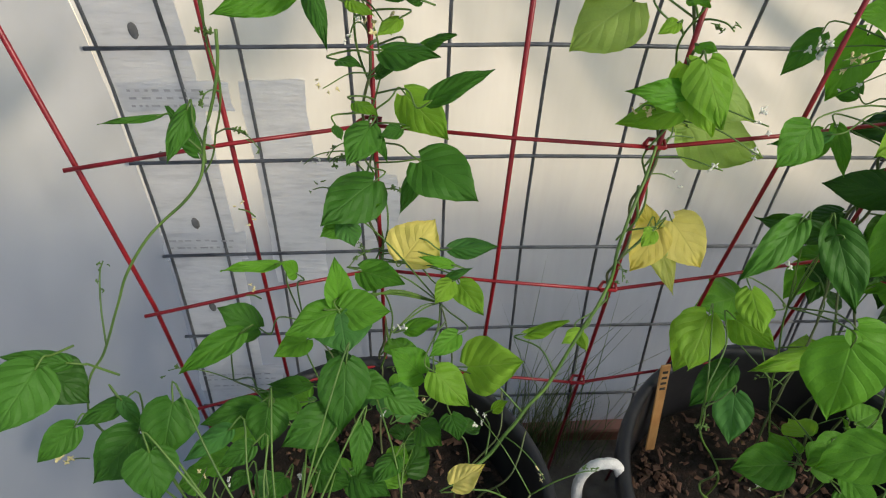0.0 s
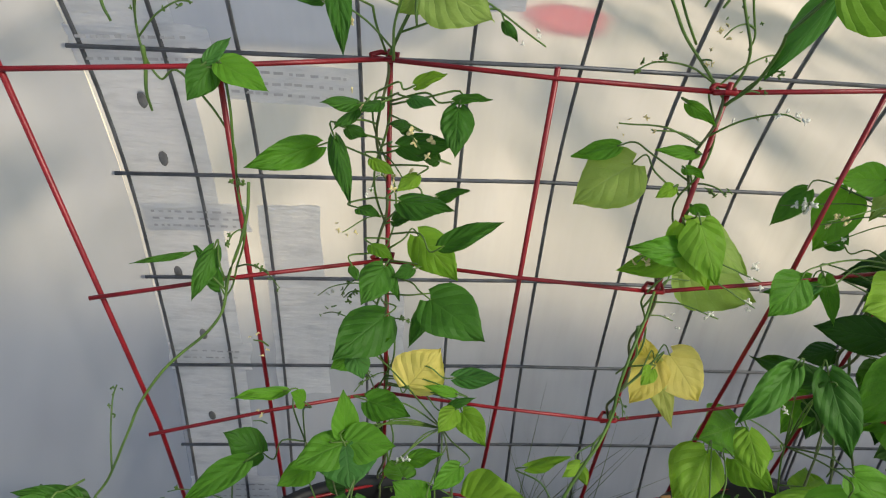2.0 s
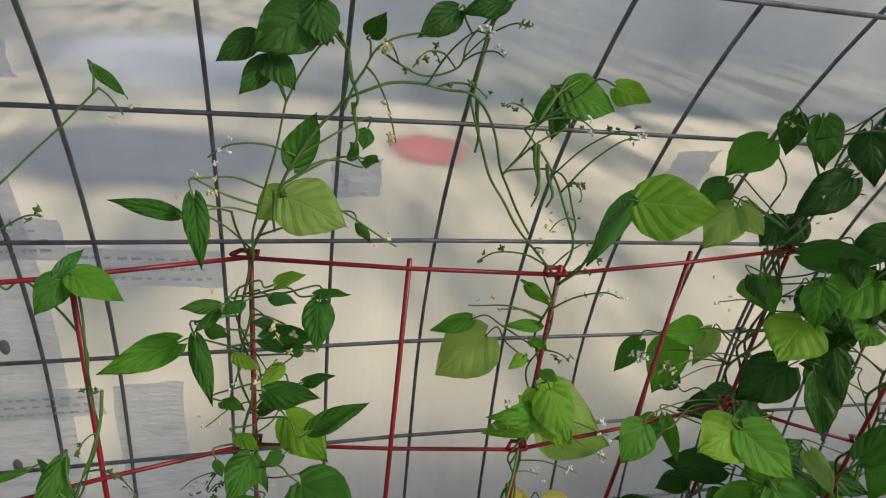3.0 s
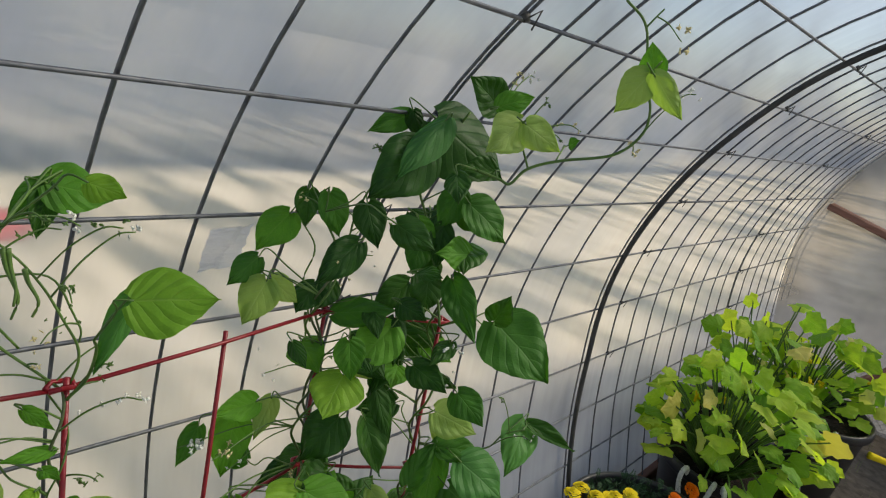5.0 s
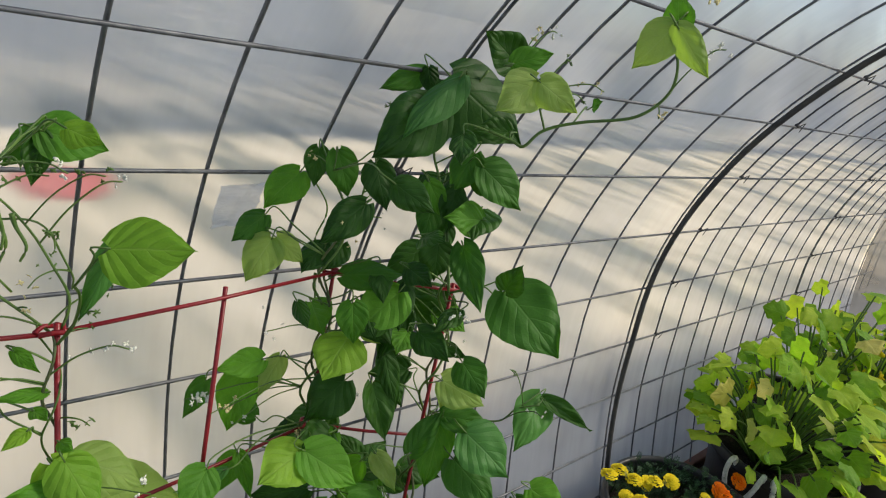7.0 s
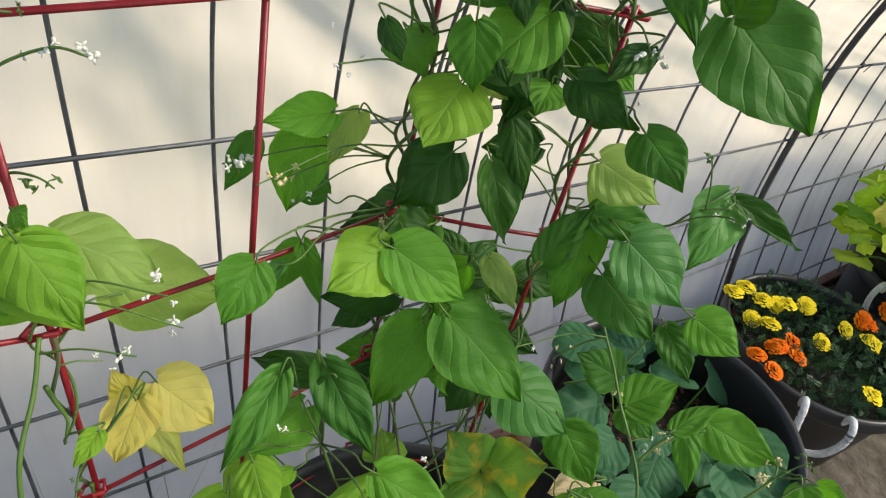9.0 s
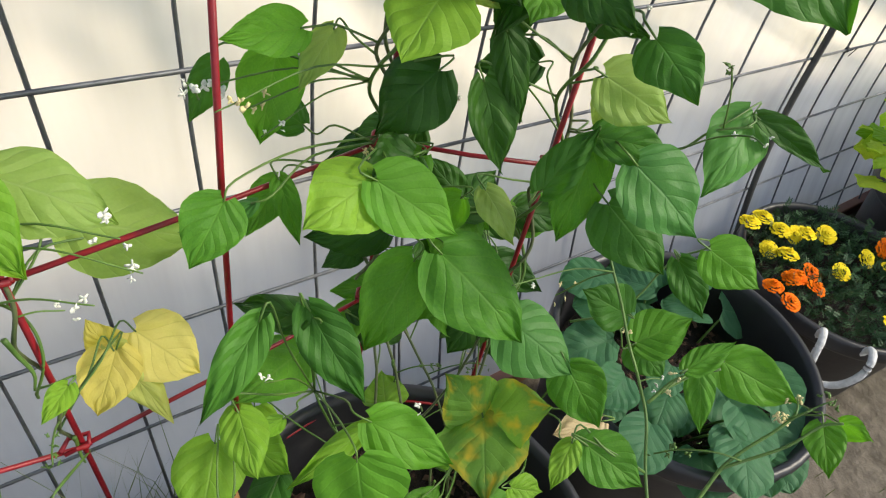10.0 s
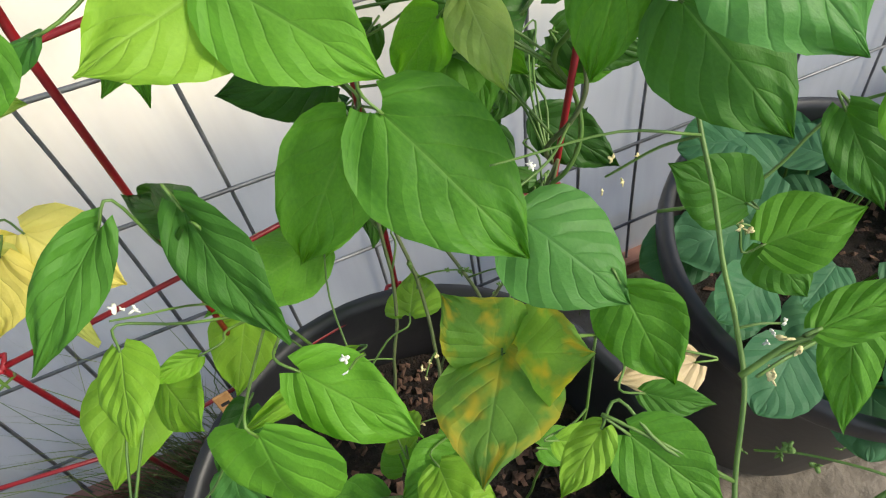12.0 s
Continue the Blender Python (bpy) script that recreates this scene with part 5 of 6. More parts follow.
# inner leaves that fill the two bushes; dark copies paint shade between them
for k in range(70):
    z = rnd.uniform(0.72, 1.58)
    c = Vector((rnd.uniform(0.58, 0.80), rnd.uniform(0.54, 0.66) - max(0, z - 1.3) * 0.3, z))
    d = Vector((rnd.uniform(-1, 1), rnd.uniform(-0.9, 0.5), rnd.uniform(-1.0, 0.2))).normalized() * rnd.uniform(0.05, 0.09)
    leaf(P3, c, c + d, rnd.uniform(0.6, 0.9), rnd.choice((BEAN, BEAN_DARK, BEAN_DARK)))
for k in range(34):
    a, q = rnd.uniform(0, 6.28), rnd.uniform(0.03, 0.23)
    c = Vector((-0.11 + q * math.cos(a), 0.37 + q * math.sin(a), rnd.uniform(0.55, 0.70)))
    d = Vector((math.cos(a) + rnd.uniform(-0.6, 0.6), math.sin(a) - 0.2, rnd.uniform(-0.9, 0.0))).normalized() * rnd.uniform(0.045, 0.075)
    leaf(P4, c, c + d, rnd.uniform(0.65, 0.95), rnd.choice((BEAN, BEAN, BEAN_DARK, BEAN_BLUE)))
for k in range(14):
    a, q = rnd.uniform(0, 6.28), rnd.uniform(0.03, 0.20)
    c = Vector((0.54 + q * math.cos(a), 0.36 + q * math.sin(a), rnd.uniform(0.56, 0.74)))
    d = Vector((math.cos(a), math.sin(a) - 0.2, rnd.uniform(-0.9, 0.0))).normalized() * rnd.uniform(0.05, 0.08)
    leaf(P5, c, c + d, rnd.uniform(0.65, 0.95), rnd.choice((BEAN, BEAN, BEAN_LIGHT)))

# flowers and pods
blossom(P1, (-0.055, 0.550, 1.272), 4, PETAL_C, 0.018, 0.01)
blossom(P1, (-0.129, 0.570, 1.405), 5, PETAL_C, 0.02, 0.007)
blossom(P1, (-0.123, 0.580, 1.436), 4, PETAL_C, 0.016, 0.006)
blossom(P1, (-0.107, 0.570, 1.300), 3, PETAL_C, 0.014, 0.008)
blossom(P1, (-0.064, 0.560, 1.217), 4, PETAL_C, 0.016, 0.008)
blossom(P1, (-0.090, 0.570, 1.225), 3, PETAL_C, 0.014, 0.007)
blossom(P1, (0.049, 0.570, 1.378), 3, PETAL_W, 0.01, 0.007)
blossom(P1, (-0.360, 0.600, 1.422), 3, PETAL_C, 0.012, 0.008)
blossom(P1, (-0.197, 0.630, 1.483), 4, PETAL_C, 0.014, 0.006)
blossom(P1, (-0.128, 0.570, 1.148), 4, PETAL_C, 0.015, 0.006)
blossom(P2, (0.330, 0.520, 1.131), 4, PETAL_W, 0.014, 0.01)
blossom(P2, (0.337, 0.520, 1.094), 3, PETAL_W, 0.008, 0.009)
blossom(P2, (0.303, 0.520, 1.070), 2, PETAL_W, 0.005, 0.008)
blossom(P2, (0.197, 0.570, 1.285), 3, PETAL_C, 0.014, 0.006)
blossom(P2, (0.166, 0.570, 1.291), 3, PETAL_C, 0.012, 0.005)
blossom(P2, (0.234, 0.580, 1.358), 3, PETAL_C, 0.01, 0.006)
blossom(P4, (0.044, 0.400, 0.750), 4, PETAL_W, 0.01, 0.009)
blossom(P4, (-0.445, 0.330, 0.800), 4, PETAL_C, 0.01, 0.009)
blossom(P4, (-0.286, 0.310, 0.798), 2, PETAL_C, 0.008, 0.007)
blossom(P4, (-0.178, 0.310, 0.781), 3, PETAL_W, 0.01, 0.007)
blossom(P4, (-0.060, 0.460, 0.870), 3, PETAL_W, 0.008, 0.009)
blossom(P4, (-0.238, 0.520, 1.017), 4, PETAL_C, 0.016, 0.006)
blossom(P4, (-0.250, 0.500, 0.890), 3, PETAL_C, 0.012, 0.008)
blossom(P4, (-0.085, 0.400, 0.773), 2, PETAL_W, 0.006, 0.007)
blossom(P3, (0.724, 0.458, 1.328), 5, PETAL_W, 0.014, 0.01)
blossom(P3, (0.661, 0.613, 1.485), 3, PETAL_C, 0.008, 0.011)
blossom(P3, (0.805, 0.505, 1.707), 4, PETAL_C, 0.014, 0.008)
blossom(P3, (0.829, 0.301, 1.793), 4, PETAL_C, 0.014, 0.009)
blossom(P3, (0.659, 0.590, 1.426), 5, PETAL_W, 0.025, 0.005)
blossom(P3, (0.421, 0.601, 1.184), 3, PETAL_W, 0.008, 0.01)
blossom(P3, (0.452, 0.577, 1.177), 3, PETAL_C, 0.01, 0.011)
blossom(P3, (0.594, 0.671, 1.493), 3, PETAL_C, 0.01, 0.007)
blossom(P3, (0.525, 0.601, 1.265), 5, PETAL_W, 0.03, 0.005)
blossom(P3, (0.621, 0.610, 1.398), 5, PETAL_C, 0.03, 0.005)
blossom(P3, (0.451, 0.655, 1.144), 3, PETAL_W, 0.01, 0.011)
blossom(P3, (0.489, 0.633, 1.132), 3, PETAL_C, 0.01, 0.01)
blossom(P3, (0.496, 0.618, 1.114), 3, PETAL_W, 0.01, 0.007)
blossom(P2, (0.305, 0.628, 1.078), 3, PETAL_C, 0.006, 0.009)
blossom(P2, (0.253, 0.629, 1.082), 3, PETAL_C, 0.01, 0.007)
blossom(P2, (0.285, 0.569, 1.016), 3, PETAL_W, 0.01, 0.008)
blossom(P3, (0.569, 0.554, 1.084), 3, PETAL_W, 0.006, 0.006)
blossom(P3, (0.768, 0.492, 1.246), 4, PETAL_W, 0.016, 0.006)
blossom(P5, (0.425, 0.466, 0.953), 3, PETAL_W, 0.01, 0.008)
blossom(P5, (0.739, 0.423, 0.968), 4, PETAL_C, 0.012, 0.006)
blossom(P5, (0.829, 0.194, 0.981), 4, PETAL_C, 0.01, 0.009)
blossom(P5, (0.841, 0.202, 0.995), 3, PETAL_C, 0.008, 0.008)
blossom(P3, (0.824, 0.406, 1.045), 3, PETAL_W, 0.014, 0.005)
blossom(P5, (0.774, 0.296, 0.947), 3, PETAL_W, 0.012, 0.005)
blossom(P5, (0.535, 0.381, 0.945), 2, PETAL_W, 0.006, 0.006)
blossom(P5, (0.658, 0.412, 1.036), 2, PETAL_W, 0.006, 0.006)
for k in range(9):
    p = (P1, P2, P3, P3, P4)[k % 5]
    path = rnd.choice(plants[p])
    q = rnd.choice(path) + Vector((rnd.uniform(-0.05, 0.05), rnd.uniform(-0.06, 0.0), rnd.uniform(-0.02, 0.05)))
    blossom(p, q, rnd.randrange(2, 5), rnd.choice((PETAL_C, PETAL_W, STEM, STEM)), 0.014, 0.0045)


def spray(p, start, way, length, n, material):
    """A thin arching flower stalk with small buds near its end."""
    a = Vector(start)
    w = Vector(way).normalized()
    pts = smooth_path([a, a + w * length * 0.35 + Vector((0, 0, length * 0.18)), a + w * length * 0.75 + Vector((0, 0, length * 0.22)), a + w * length + Vector((0, 0, length * 0.10))], 5)
    bm = bmesh.new()
    tube(bm, pts, 0.0012, 0.0008, sides=4)
    under(part("flower_stalk", bm, STEM), p)
    for i in range(n):
        q = pts[-1 - (2 * i) % 12] + Vector((rnd.uniform(-1, 1), rnd.uniform(-1, 1), rnd.uniform(-1, 1))) * 0.007
        ob = under(new("bud", bud_mesh(material, rnd.randrange(4))), p)
        ob.matrix_basis = Matrix.Translation(q) @ Euler((rnd.uniform(-3, 3), rnd.uniform(-3, 3), rnd.uniform(-3, 3))).to_matrix().to_4x4() @ Matrix.Scale(rnd.uniform(0.0028, 0.0052), 4)


for p, n in ((P1, 30), (P2, 16), (P3, 30), (P4, 10), (P5, 6)):
    for k in range(n):
        path = rnd.choice(plants[p])
        spray(p, rnd.choice(path), (rnd.uniform(-1, 1), rnd.uniform(-0.8, 0.2), rnd.uniform(-0.2, 0.7)), rnd.uniform(0.04, 0.10), rnd.randrange(3, 7), rnd.choice((STEM, STEM, PETAL_C, PETAL_W)))
for k in range(16):
    p = (P1, P2, P3)[k % 3]
    q = rnd.choice(rnd.choice(plants[p])) + Vector((rnd.uniform(-0.01, 0.01), -0.006, 0))
    pod(p, q, rnd.uniform(0.04, 0.07), rnd.uniform(-0.012, 0.012))

# crumbs of bark mulch on the soil
CHIP = plain("bark_mulch", [(0.3, (0.04, 0.022, 0.015)), (0.7, (0.17, 0.09, 0.06))], 40, 0.9)


def mulch(x, y, z, r, n, label):
    bm = bmesh.new()
    for k in range(n):
        a, q = rnd.uniform(0, 6.28), r * math.sqrt(rnd.uniform(0, 1))
        m = Matrix.Translation((x + q * math.cos(a), y + q * math.sin(a), z + rnd.uniform(0.002, 0.010))) @ Euler((rnd.uniform(-0.6, 0.6), rnd.uniform(-0.6, 0.6), rnd.uniform(0, 6))).to_matrix().to_4x4()
        sx, sy, sz = rnd.uniform(0.003, 0.011), rnd.uniform(0.002, 0.006), rnd.uniform(0.001, 0.004)
        vs = [bm.verts.new(m @ Vector(c)) for c in ((-sx, -sy, 0), (sx, -sy * 0.6, 0), (sx * 0.8, sy, 0), (-sx * 0.7, sy * 0.8, 0), (0, 0, sz))]
        for i in range(4):
            bm.faces.new((vs[i], vs[(i + 1) % 4], vs[4]))
    tagged(part("bark_mulch", bm, CHIP, smooth=False), label, "mulch", kind="stuff")


mulch(0.552, 0.354, 0.425, 0.23, 600, "crumbs of brown bark mulch on the tub's soil")
mulch(-0.110, 0.352, 0.435, 0.23, 500, "scattered bark crumbs on dark soil in a tub")
mulch(1.200, 0.420, 0.445, 0.21, 300, "scattered bark crumbs on dark soil by the squash seedlings")

# wooden marker stuck in the second tub
bm = bmesh.new()
box(bm, look((0.387, 0.528, 0.53), (0.384, 0.553, 0.62)), 0.018, 0.004, 0.20)
bmesh.ops.bevel(bm, geom=bm.edges[:], offset=0.0012, segments=1, affect="EDGES")
marker = tagged(part("plant_marker", bm, STICKM, smooth=False), "slim wooden plant marker stuck in a tub of soil", "plant marker")
ink = plain("faded_ink", [(0.3, (0.02, 0.02, 0.02)), (0.7, (0.05, 0.045, 0.04))], 40, 0.7)
for k in range(4):
    bm = bmesh.new()
    box(bm, look((0.387, 0.528, 0.53), (0.384, 0.553, 0.62)) @ Matrix.Translation((0.0, 0.0022, -0.085 + 0.012 * k)), 0.010, 0.0006, 0.005)
    part("ink_mark", bm, ink, marker, smooth=False)
    bm = bmesh.new()
    box(bm, look((0.387, 0.528, 0.53), (0.384, 0.553, 0.62)) @ Matrix.Translation((0.0, -0.0022, -0.085 + 0.012 * k)), 0.010, 0.0006, 0.005)
    part("ink_mark", bm, ink, marker, smooth=False)

# ---------------------------------------------------------------- squash seedlings
sq = plant("squash_seedling", (1.20, 0.42, 0.445), "young bluish green squash seedlings in a black tub", "squash plant")
for k in range(34):
    a, q = rnd.uniform(0, 6.28), 0.23 * math.sqrt(rnd.uniform(0.03, 1))
    root = Vector((1.20 + 0.7 * q * math.cos(a), 0.42 + 0.7 * q * math.sin(a), 0.445))
    top = Vector((1.20 + q * math.cos(a), 0.41 + q * math.sin(a), rnd.uniform(0.50, 0.63)))
    bm = bmesh.new()
    tube(bm, smooth_path([root, root.lerp(top, 0.5) + Vector((0, 0, 0.02)), top], 4), 0.0028, 0.002, sides=6)
    under(part("petiole", bm, STEM), sq)
    out = Vector((math.cos(a) - 0.5, math.sin(a) - 0.4, -0.25)).normalized() * rnd.uniform(0.065, 0.105)
    put_blade(sq, top - out * 0.2, top + out * 0.8, rnd.uniform(0.95, 1.15), SQUASH_YOUNG, 0, "round", Vector((-0.3, -0.25, 0.9)))

# ---------------------------------------------------------------- marigolds
def marigold(x, y, z, r, material, label):
    m = thing("marigold", (x, y, 0.36), label, "flower", "marigolds")
    bm = bmesh.new()
    tube(bm, smooth_path([(x, y, 0.35), (x + 0.006, y, (z + 0.35) / 2), (x, y, z - 0.004)], 4), 0.0022, 0.0018, sides=6)
    under(part("stem", bm, FERN), m)
    bm = bmesh.new()
    tilt = Euler((rnd.uniform(-0.4, 0.4) + 0.25, rnd.uniform(-0.4, 0.2), 0)).to_matrix()
    for ring, n in ((1.0, 13), (0.8, 12), (0.58, 10), (0.34, 7), (0.12, 4)):
        for i in range(n):
            a = 2 * math.pi * (i + rnd.uniform(-0.3, 0.3)) / n
            rise = (1 - ring) * 0.65 + rnd.uniform(-0.06, 0.06)
            o = Vector((math.cos(a), math.sin(a), 0))
            s = Vector((-math.sin(a), math.cos(a), 0)) * r * 0.24
            up = Vector((0, 0, 1))
            q0 = o * r * max(0, ring - 0.42) + up * r * (rise - 0.12)
            q1 = o * r * (ring - 0.12) + up * r * (rise + 0.10)
            q2 = o * r * ring + up * r * (rise + rnd.uniform(-0.10, 0.06))
            vs = [bm.verts.new(Vector((x, y, z)) + tilt @ q) for q in (q0 - s * 0.4, q0 + s * 0.4, q1 + s, q2 + s * 0.7 + up * r * 0.05, q2 - up * r * 0.03, q2 - s * 0.7 + up * r * 0.05, q1 - s)]
            bm.faces.new((vs[0], vs[1], vs[2], vs[6]))
            bm.faces.new((vs[2], vs[3], vs[4], vs[5], vs[6]))
    under(part("flower_head", bm, material), m)


marigold(1.822, 0.666, 0.445, 0.029, PETAL_Y, "double yellow marigold in a black tub")
marigold(1.876, 0.664, 0.445, 0.029, PETAL_Y, "double yellow marigold in a black tub")
marigold(1.881, 0.608, 0.445, 0.029, PETAL_Y, "double yellow marigold in a black tub")
marigold(1.939, 0.568, 0.445, 0.029, PETAL_Y, "double yellow marigold in a black tub")
marigold(1.990, 0.537, 0.447, 0.028, PETAL_Y, "double yellow marigold in a black tub")
marigold(1.917, 0.583, 0.435, 0.026, PETAL_Y, "double yellow marigold in a black tub")
marigold(1.795, 0.578, 0.435, 0.026, PETAL_Y, "double yellow marigold in a black tub")
marigold(2.036, 0.432, 0.435, 0.026, PETAL_Y, "double yellow marigold in a black tub")
marigold(1.915, 0.435, 0.435, 0.026, PETAL_Y, "double yellow marigold in a black tub")
marigold(2.067, 0.379, 0.435, 0.026, PETAL_Y, "double yellow marigold in a black tub")
marigold(2.068, 0.363, 0.435, 0.026, PETAL_Y, "double yellow marigold in a black tub")
marigold(2.117, 0.279, 0.445, 0.029, PETAL_Y, "double yellow marigold in a black tub")
marigold(1.814, 0.538, 0.447, 0.028, PETAL_Y, "double yellow marigold in a black tub")
marigold(1.784, 0.479, 0.435, 0.026, PETAL_O, "double orange marigold in a black tub")
marigold(1.831, 0.473, 0.435, 0.026, PETAL_O, "double orange marigold in a black tub")
marigold(1.762, 0.482, 0.435, 0.026, PETAL_O, "double orange marigold in a black tub")
marigold(1.794, 0.432, 0.435, 0.026, PETAL_O, "double orange marigold in a black tub")
marigold(2.113, 0.429, 0.445, 0.029, PETAL_O, "double orange marigold in a black tub")
marigold(2.129, 0.410, 0.435, 0.026, PETAL_O, "double orange marigold in a black tub")
marigold(2.230, 0.416, 0.445, 0.029, PETAL_O, "double orange marigold in a black tub")
marigold(1.688, 0.434, 0.435, 0.026, PETAL_O, "double orange marigold in a black tub")
marigold(1.692, 0.489, 0.435, 0.026, PETAL_O, "double orange marigold in a black tub")
marigold(1.857, 0.265, 0.445, 0.029, PETAL_Y, "double yellow marigold in a black tub")
bm = bmesh.new()
for k in range(1300):
    a, q = rnd.uniform(0, 6.28), 0.235 * math.sqrt(rnd.uniform(0, 1))
    c = Vector((1.95 + q * math.cos(a), 0.444 + q * math.sin(a), 0.355 + rnd.uniform(0, 0.085)))
    d = Vector((rnd.uniform(-1, 1), rnd.uniform(-1, 1), rnd.uniform(0.1, 0.9))).normalized()
    s = d.cross(Vector((rnd.uniform(-1, 1), rnd.uniform(-1, 1), 0.3))).normalized()
    ln = rnd.uniform(0.02, 0.038)
    for i in range(4):
        for sg in (-1, 1):
            b0 = c + d * ln * (0.2 + 0.2 * i)
            e = b0 + (s * sg + d * 0.7).normalized() * ln * (0.42 - 0.06 * i)
            wv = d * 0.0022
            bm.faces.new([bm.verts.new(v) for v in (b0 - wv, b0.lerp(e, 0.5) - wv * 1.2, e, b0.lerp(e, 0.5) + wv * 1.2)])
tagged(part("marigold_foliage", bm, FERN), "fine dark green feathery marigold leaves", "foliage", kind="stuff")

# ---------------------------------------------------------------- big squash plants further on
plant_pot(2.62, 0.42, 0.44, 0.27, "black plastic tub of squash plants", (178, 207), soil=0.08)
plant_pot(3.40, 0.30, 0.50, 0.27, "tall black plastic tub of squash plants", (200,), soil=0.08)
plant_pot(3.02, 0.52, 0.46, 0.24, "black plastic tub near the film wall", (), soil=0.08)
plant_pot(4.27, -0.26, 0.39, 0.215, "low black plastic tub of leafy herbs", (), soil=0.05)


def squash_plant(x, y, z, n, spread, height, label):
    p = plant("squash_plant", (x, y, z), label, "squash plant", "squash plants")
    for k in range(n):
        a = 2.399 * k + rnd.uniform(-0.3, 0.3)
        q = spread * math.sqrt((k + 0.5) / n)
        top = Vector((x + q * math.cos(a), y + q * math.sin(a), z + height * (1 - 0.5 * (q / spread) ** 2) * rnd.uniform(0.35, 1.1) + 0.03))
        if top.y > 0.72:
            top.y = 0.72 - rnd.uniform(0, 0.08)
        root = Vector((x + 0.2 * q * math.cos(a), y + 0.2 * q * math.sin(a), z))
        bm = bmesh.new()
        tube(bm, smooth_path([root, root.lerp(top, 0.55) + Vector((0, 0, 0.05)), top], 4), 0.0045, 0.003, sides=6)
        under(part("petiole", bm, STEM), p)
        out = Vector((math.cos(a) - 0.35, math.sin(a) - 0.25, rnd.uniform(-0.7, 0.1))).normalized() * rnd.uniform(0.055, 0.115)
        put_blade(p, top - out * 0.25, top + out * 0.75, rnd.uniform(0.9, 1.15), (SQUASH, SQUASH, BEAN_LIGHT, SQUASH, SQUASH)[k % 5] if rnd.random() > 0.10 else rnd.choice((BEAN_FADING, BEAN_FADING, BEAN_YELLOW)), rnd.uniform(-55, 55), "squash", Vector((-0.45 + rnd.uniform(-0.4, 0.4), -0.35 + rnd.uniform(-0.4, 0.4), 0.75)))
    for k in range(4):
        a = rnd.uniform(0, 6.28)
        c = Vector((x + spread * 0.6 * math.cos(a), y + spread * 0.6 * math.sin(a) - 0.05, z + height * rnd.uniform(0.25, 0.7)))
        blossom(p, c, 2, PETAL_Y, 0.012, 0.045, False)


squash_plant(2.58, 0.44, 0.38, 125, 0.37, 0.40, "large squash plant with yellow-green lobed leaves and blossoms")
squash_plant(3.36, 0.36, 0.42, 95, 0.33, 0.46, "large squash plant with yellow-green lobed leaves")
squash_plant(3.02, 0.50, 0.40, 36, 0.26, 0.58, "tall squash vine against the film wall")
herb = plant("herb_plant", (4.27, -0.26, 0.33), "low dense leafy herbs in a black tub", "herb plant")
for k in range(110):
    a, q = rnd.uniform(0, 6.28), 0.25 * math.sqrt(rnd.uniform(0, 1))
    c = Vector((4.27 + 0.8 * q * math.cos(a), -0.26 + 0.8 * q * math.sin(a), rnd.uniform(0.37, 0.50)))
    d = Vector((math.cos(a), math.sin(a), rnd.uniform(-0.2, 0.5))).normalized() * rnd.uniform(0.03, 0.05)
    put_blade(herb, c, c + d, 0.7, BEAN, 0, "round", Vector((-0.5, 0, 0.85)))

# ---------------------------------------------------------------- far end: braces, netting
def plank(a, b, w, t, label):
    a, b = Vector(a), Vector(b)
    bm = bmesh.new()
    m = look((a + b) / 2, b)
    box(bm, m, t, w, (b - a).length)
    bmesh.ops.bevel(bm, geom=bm.edges[:], offset=0.004, segments=1, affect="EDGES")
    return tagged(part("brace_plank", bm, WOODM, smooth=False), label, "plank", "end wall braces")


bm = bmesh.new()
tube(bm, smooth_path([(3.20, 0.02, 0.47), (3.22, -0.02, 0.465), (3.25, -0.06, 0.455), (3.28, -0.09, 0.45)], 5), 0.017, 0.011, sides=10)
tagged(part("yellow_squash", bm, PETAL_Y), "small ripe yellow squash hanging over the tub's rim", "squash")
bm = bmesh.new()
bmesh.ops.create_uvsphere(bm, u_segments=12, v_segments=8, radius=0.022, matrix=Matrix.Translation((3.62, 0.10, 0.62)) @ Matrix.Diagonal((1, 1, 1.4, 1)))
tube(bm, [(3.62, 0.10, 0.64), (3.62, 0.10, 0.67)], 0.008, sides=8)
tagged(part("bottle_cap", bm, plain("blue_plastic", [(0.3, (0.01, 0.05, 0.45)), (0.7, (0.02, 0.09, 0.6))], 20, 0.35)), "small blue plastic cap among the squash leaves", "bottle cap")

XE = X1 + 0.02
plank((XE, 0.72, 1.323), (XE, -0.62, 1.00), 0.038, 0.13, "weathered reddish plank bracing the end wall")
plank((XE - 0.042, 0.40, 0.17), (XE - 0.042, -0.37, 1.06), 0.038, 0.13, "weathered reddish plank bracing the end wall")
plank((XE + 0.02, -0.66, 0.10), (XE + 0.02, -0.66, 2.0), 0.085, 0.038, "upright post of the end door frame")
bm = bmesh.new()
for k in range(44):
    y0 = -1.0 + 0.04 * k
    tube(bm, [(XE - 0.03, y0, GZ), (XE - 0.035, y0 + 0.2, 0.30), (XE - 0.03, y0 + 0.3, 0.44)], 0.0012, sides=3)
    tube(bm, [(XE - 0.03, y0, GZ), (XE - 0.035, y0 - 0.2, 0.30), (XE - 0.03, y0 - 0.3, 0.44)], 0.0012, sides=3)
tagged(part("chicken_netting", bm, WIRE), "rusty wire netting along the foot of the end wall", "wire netting")

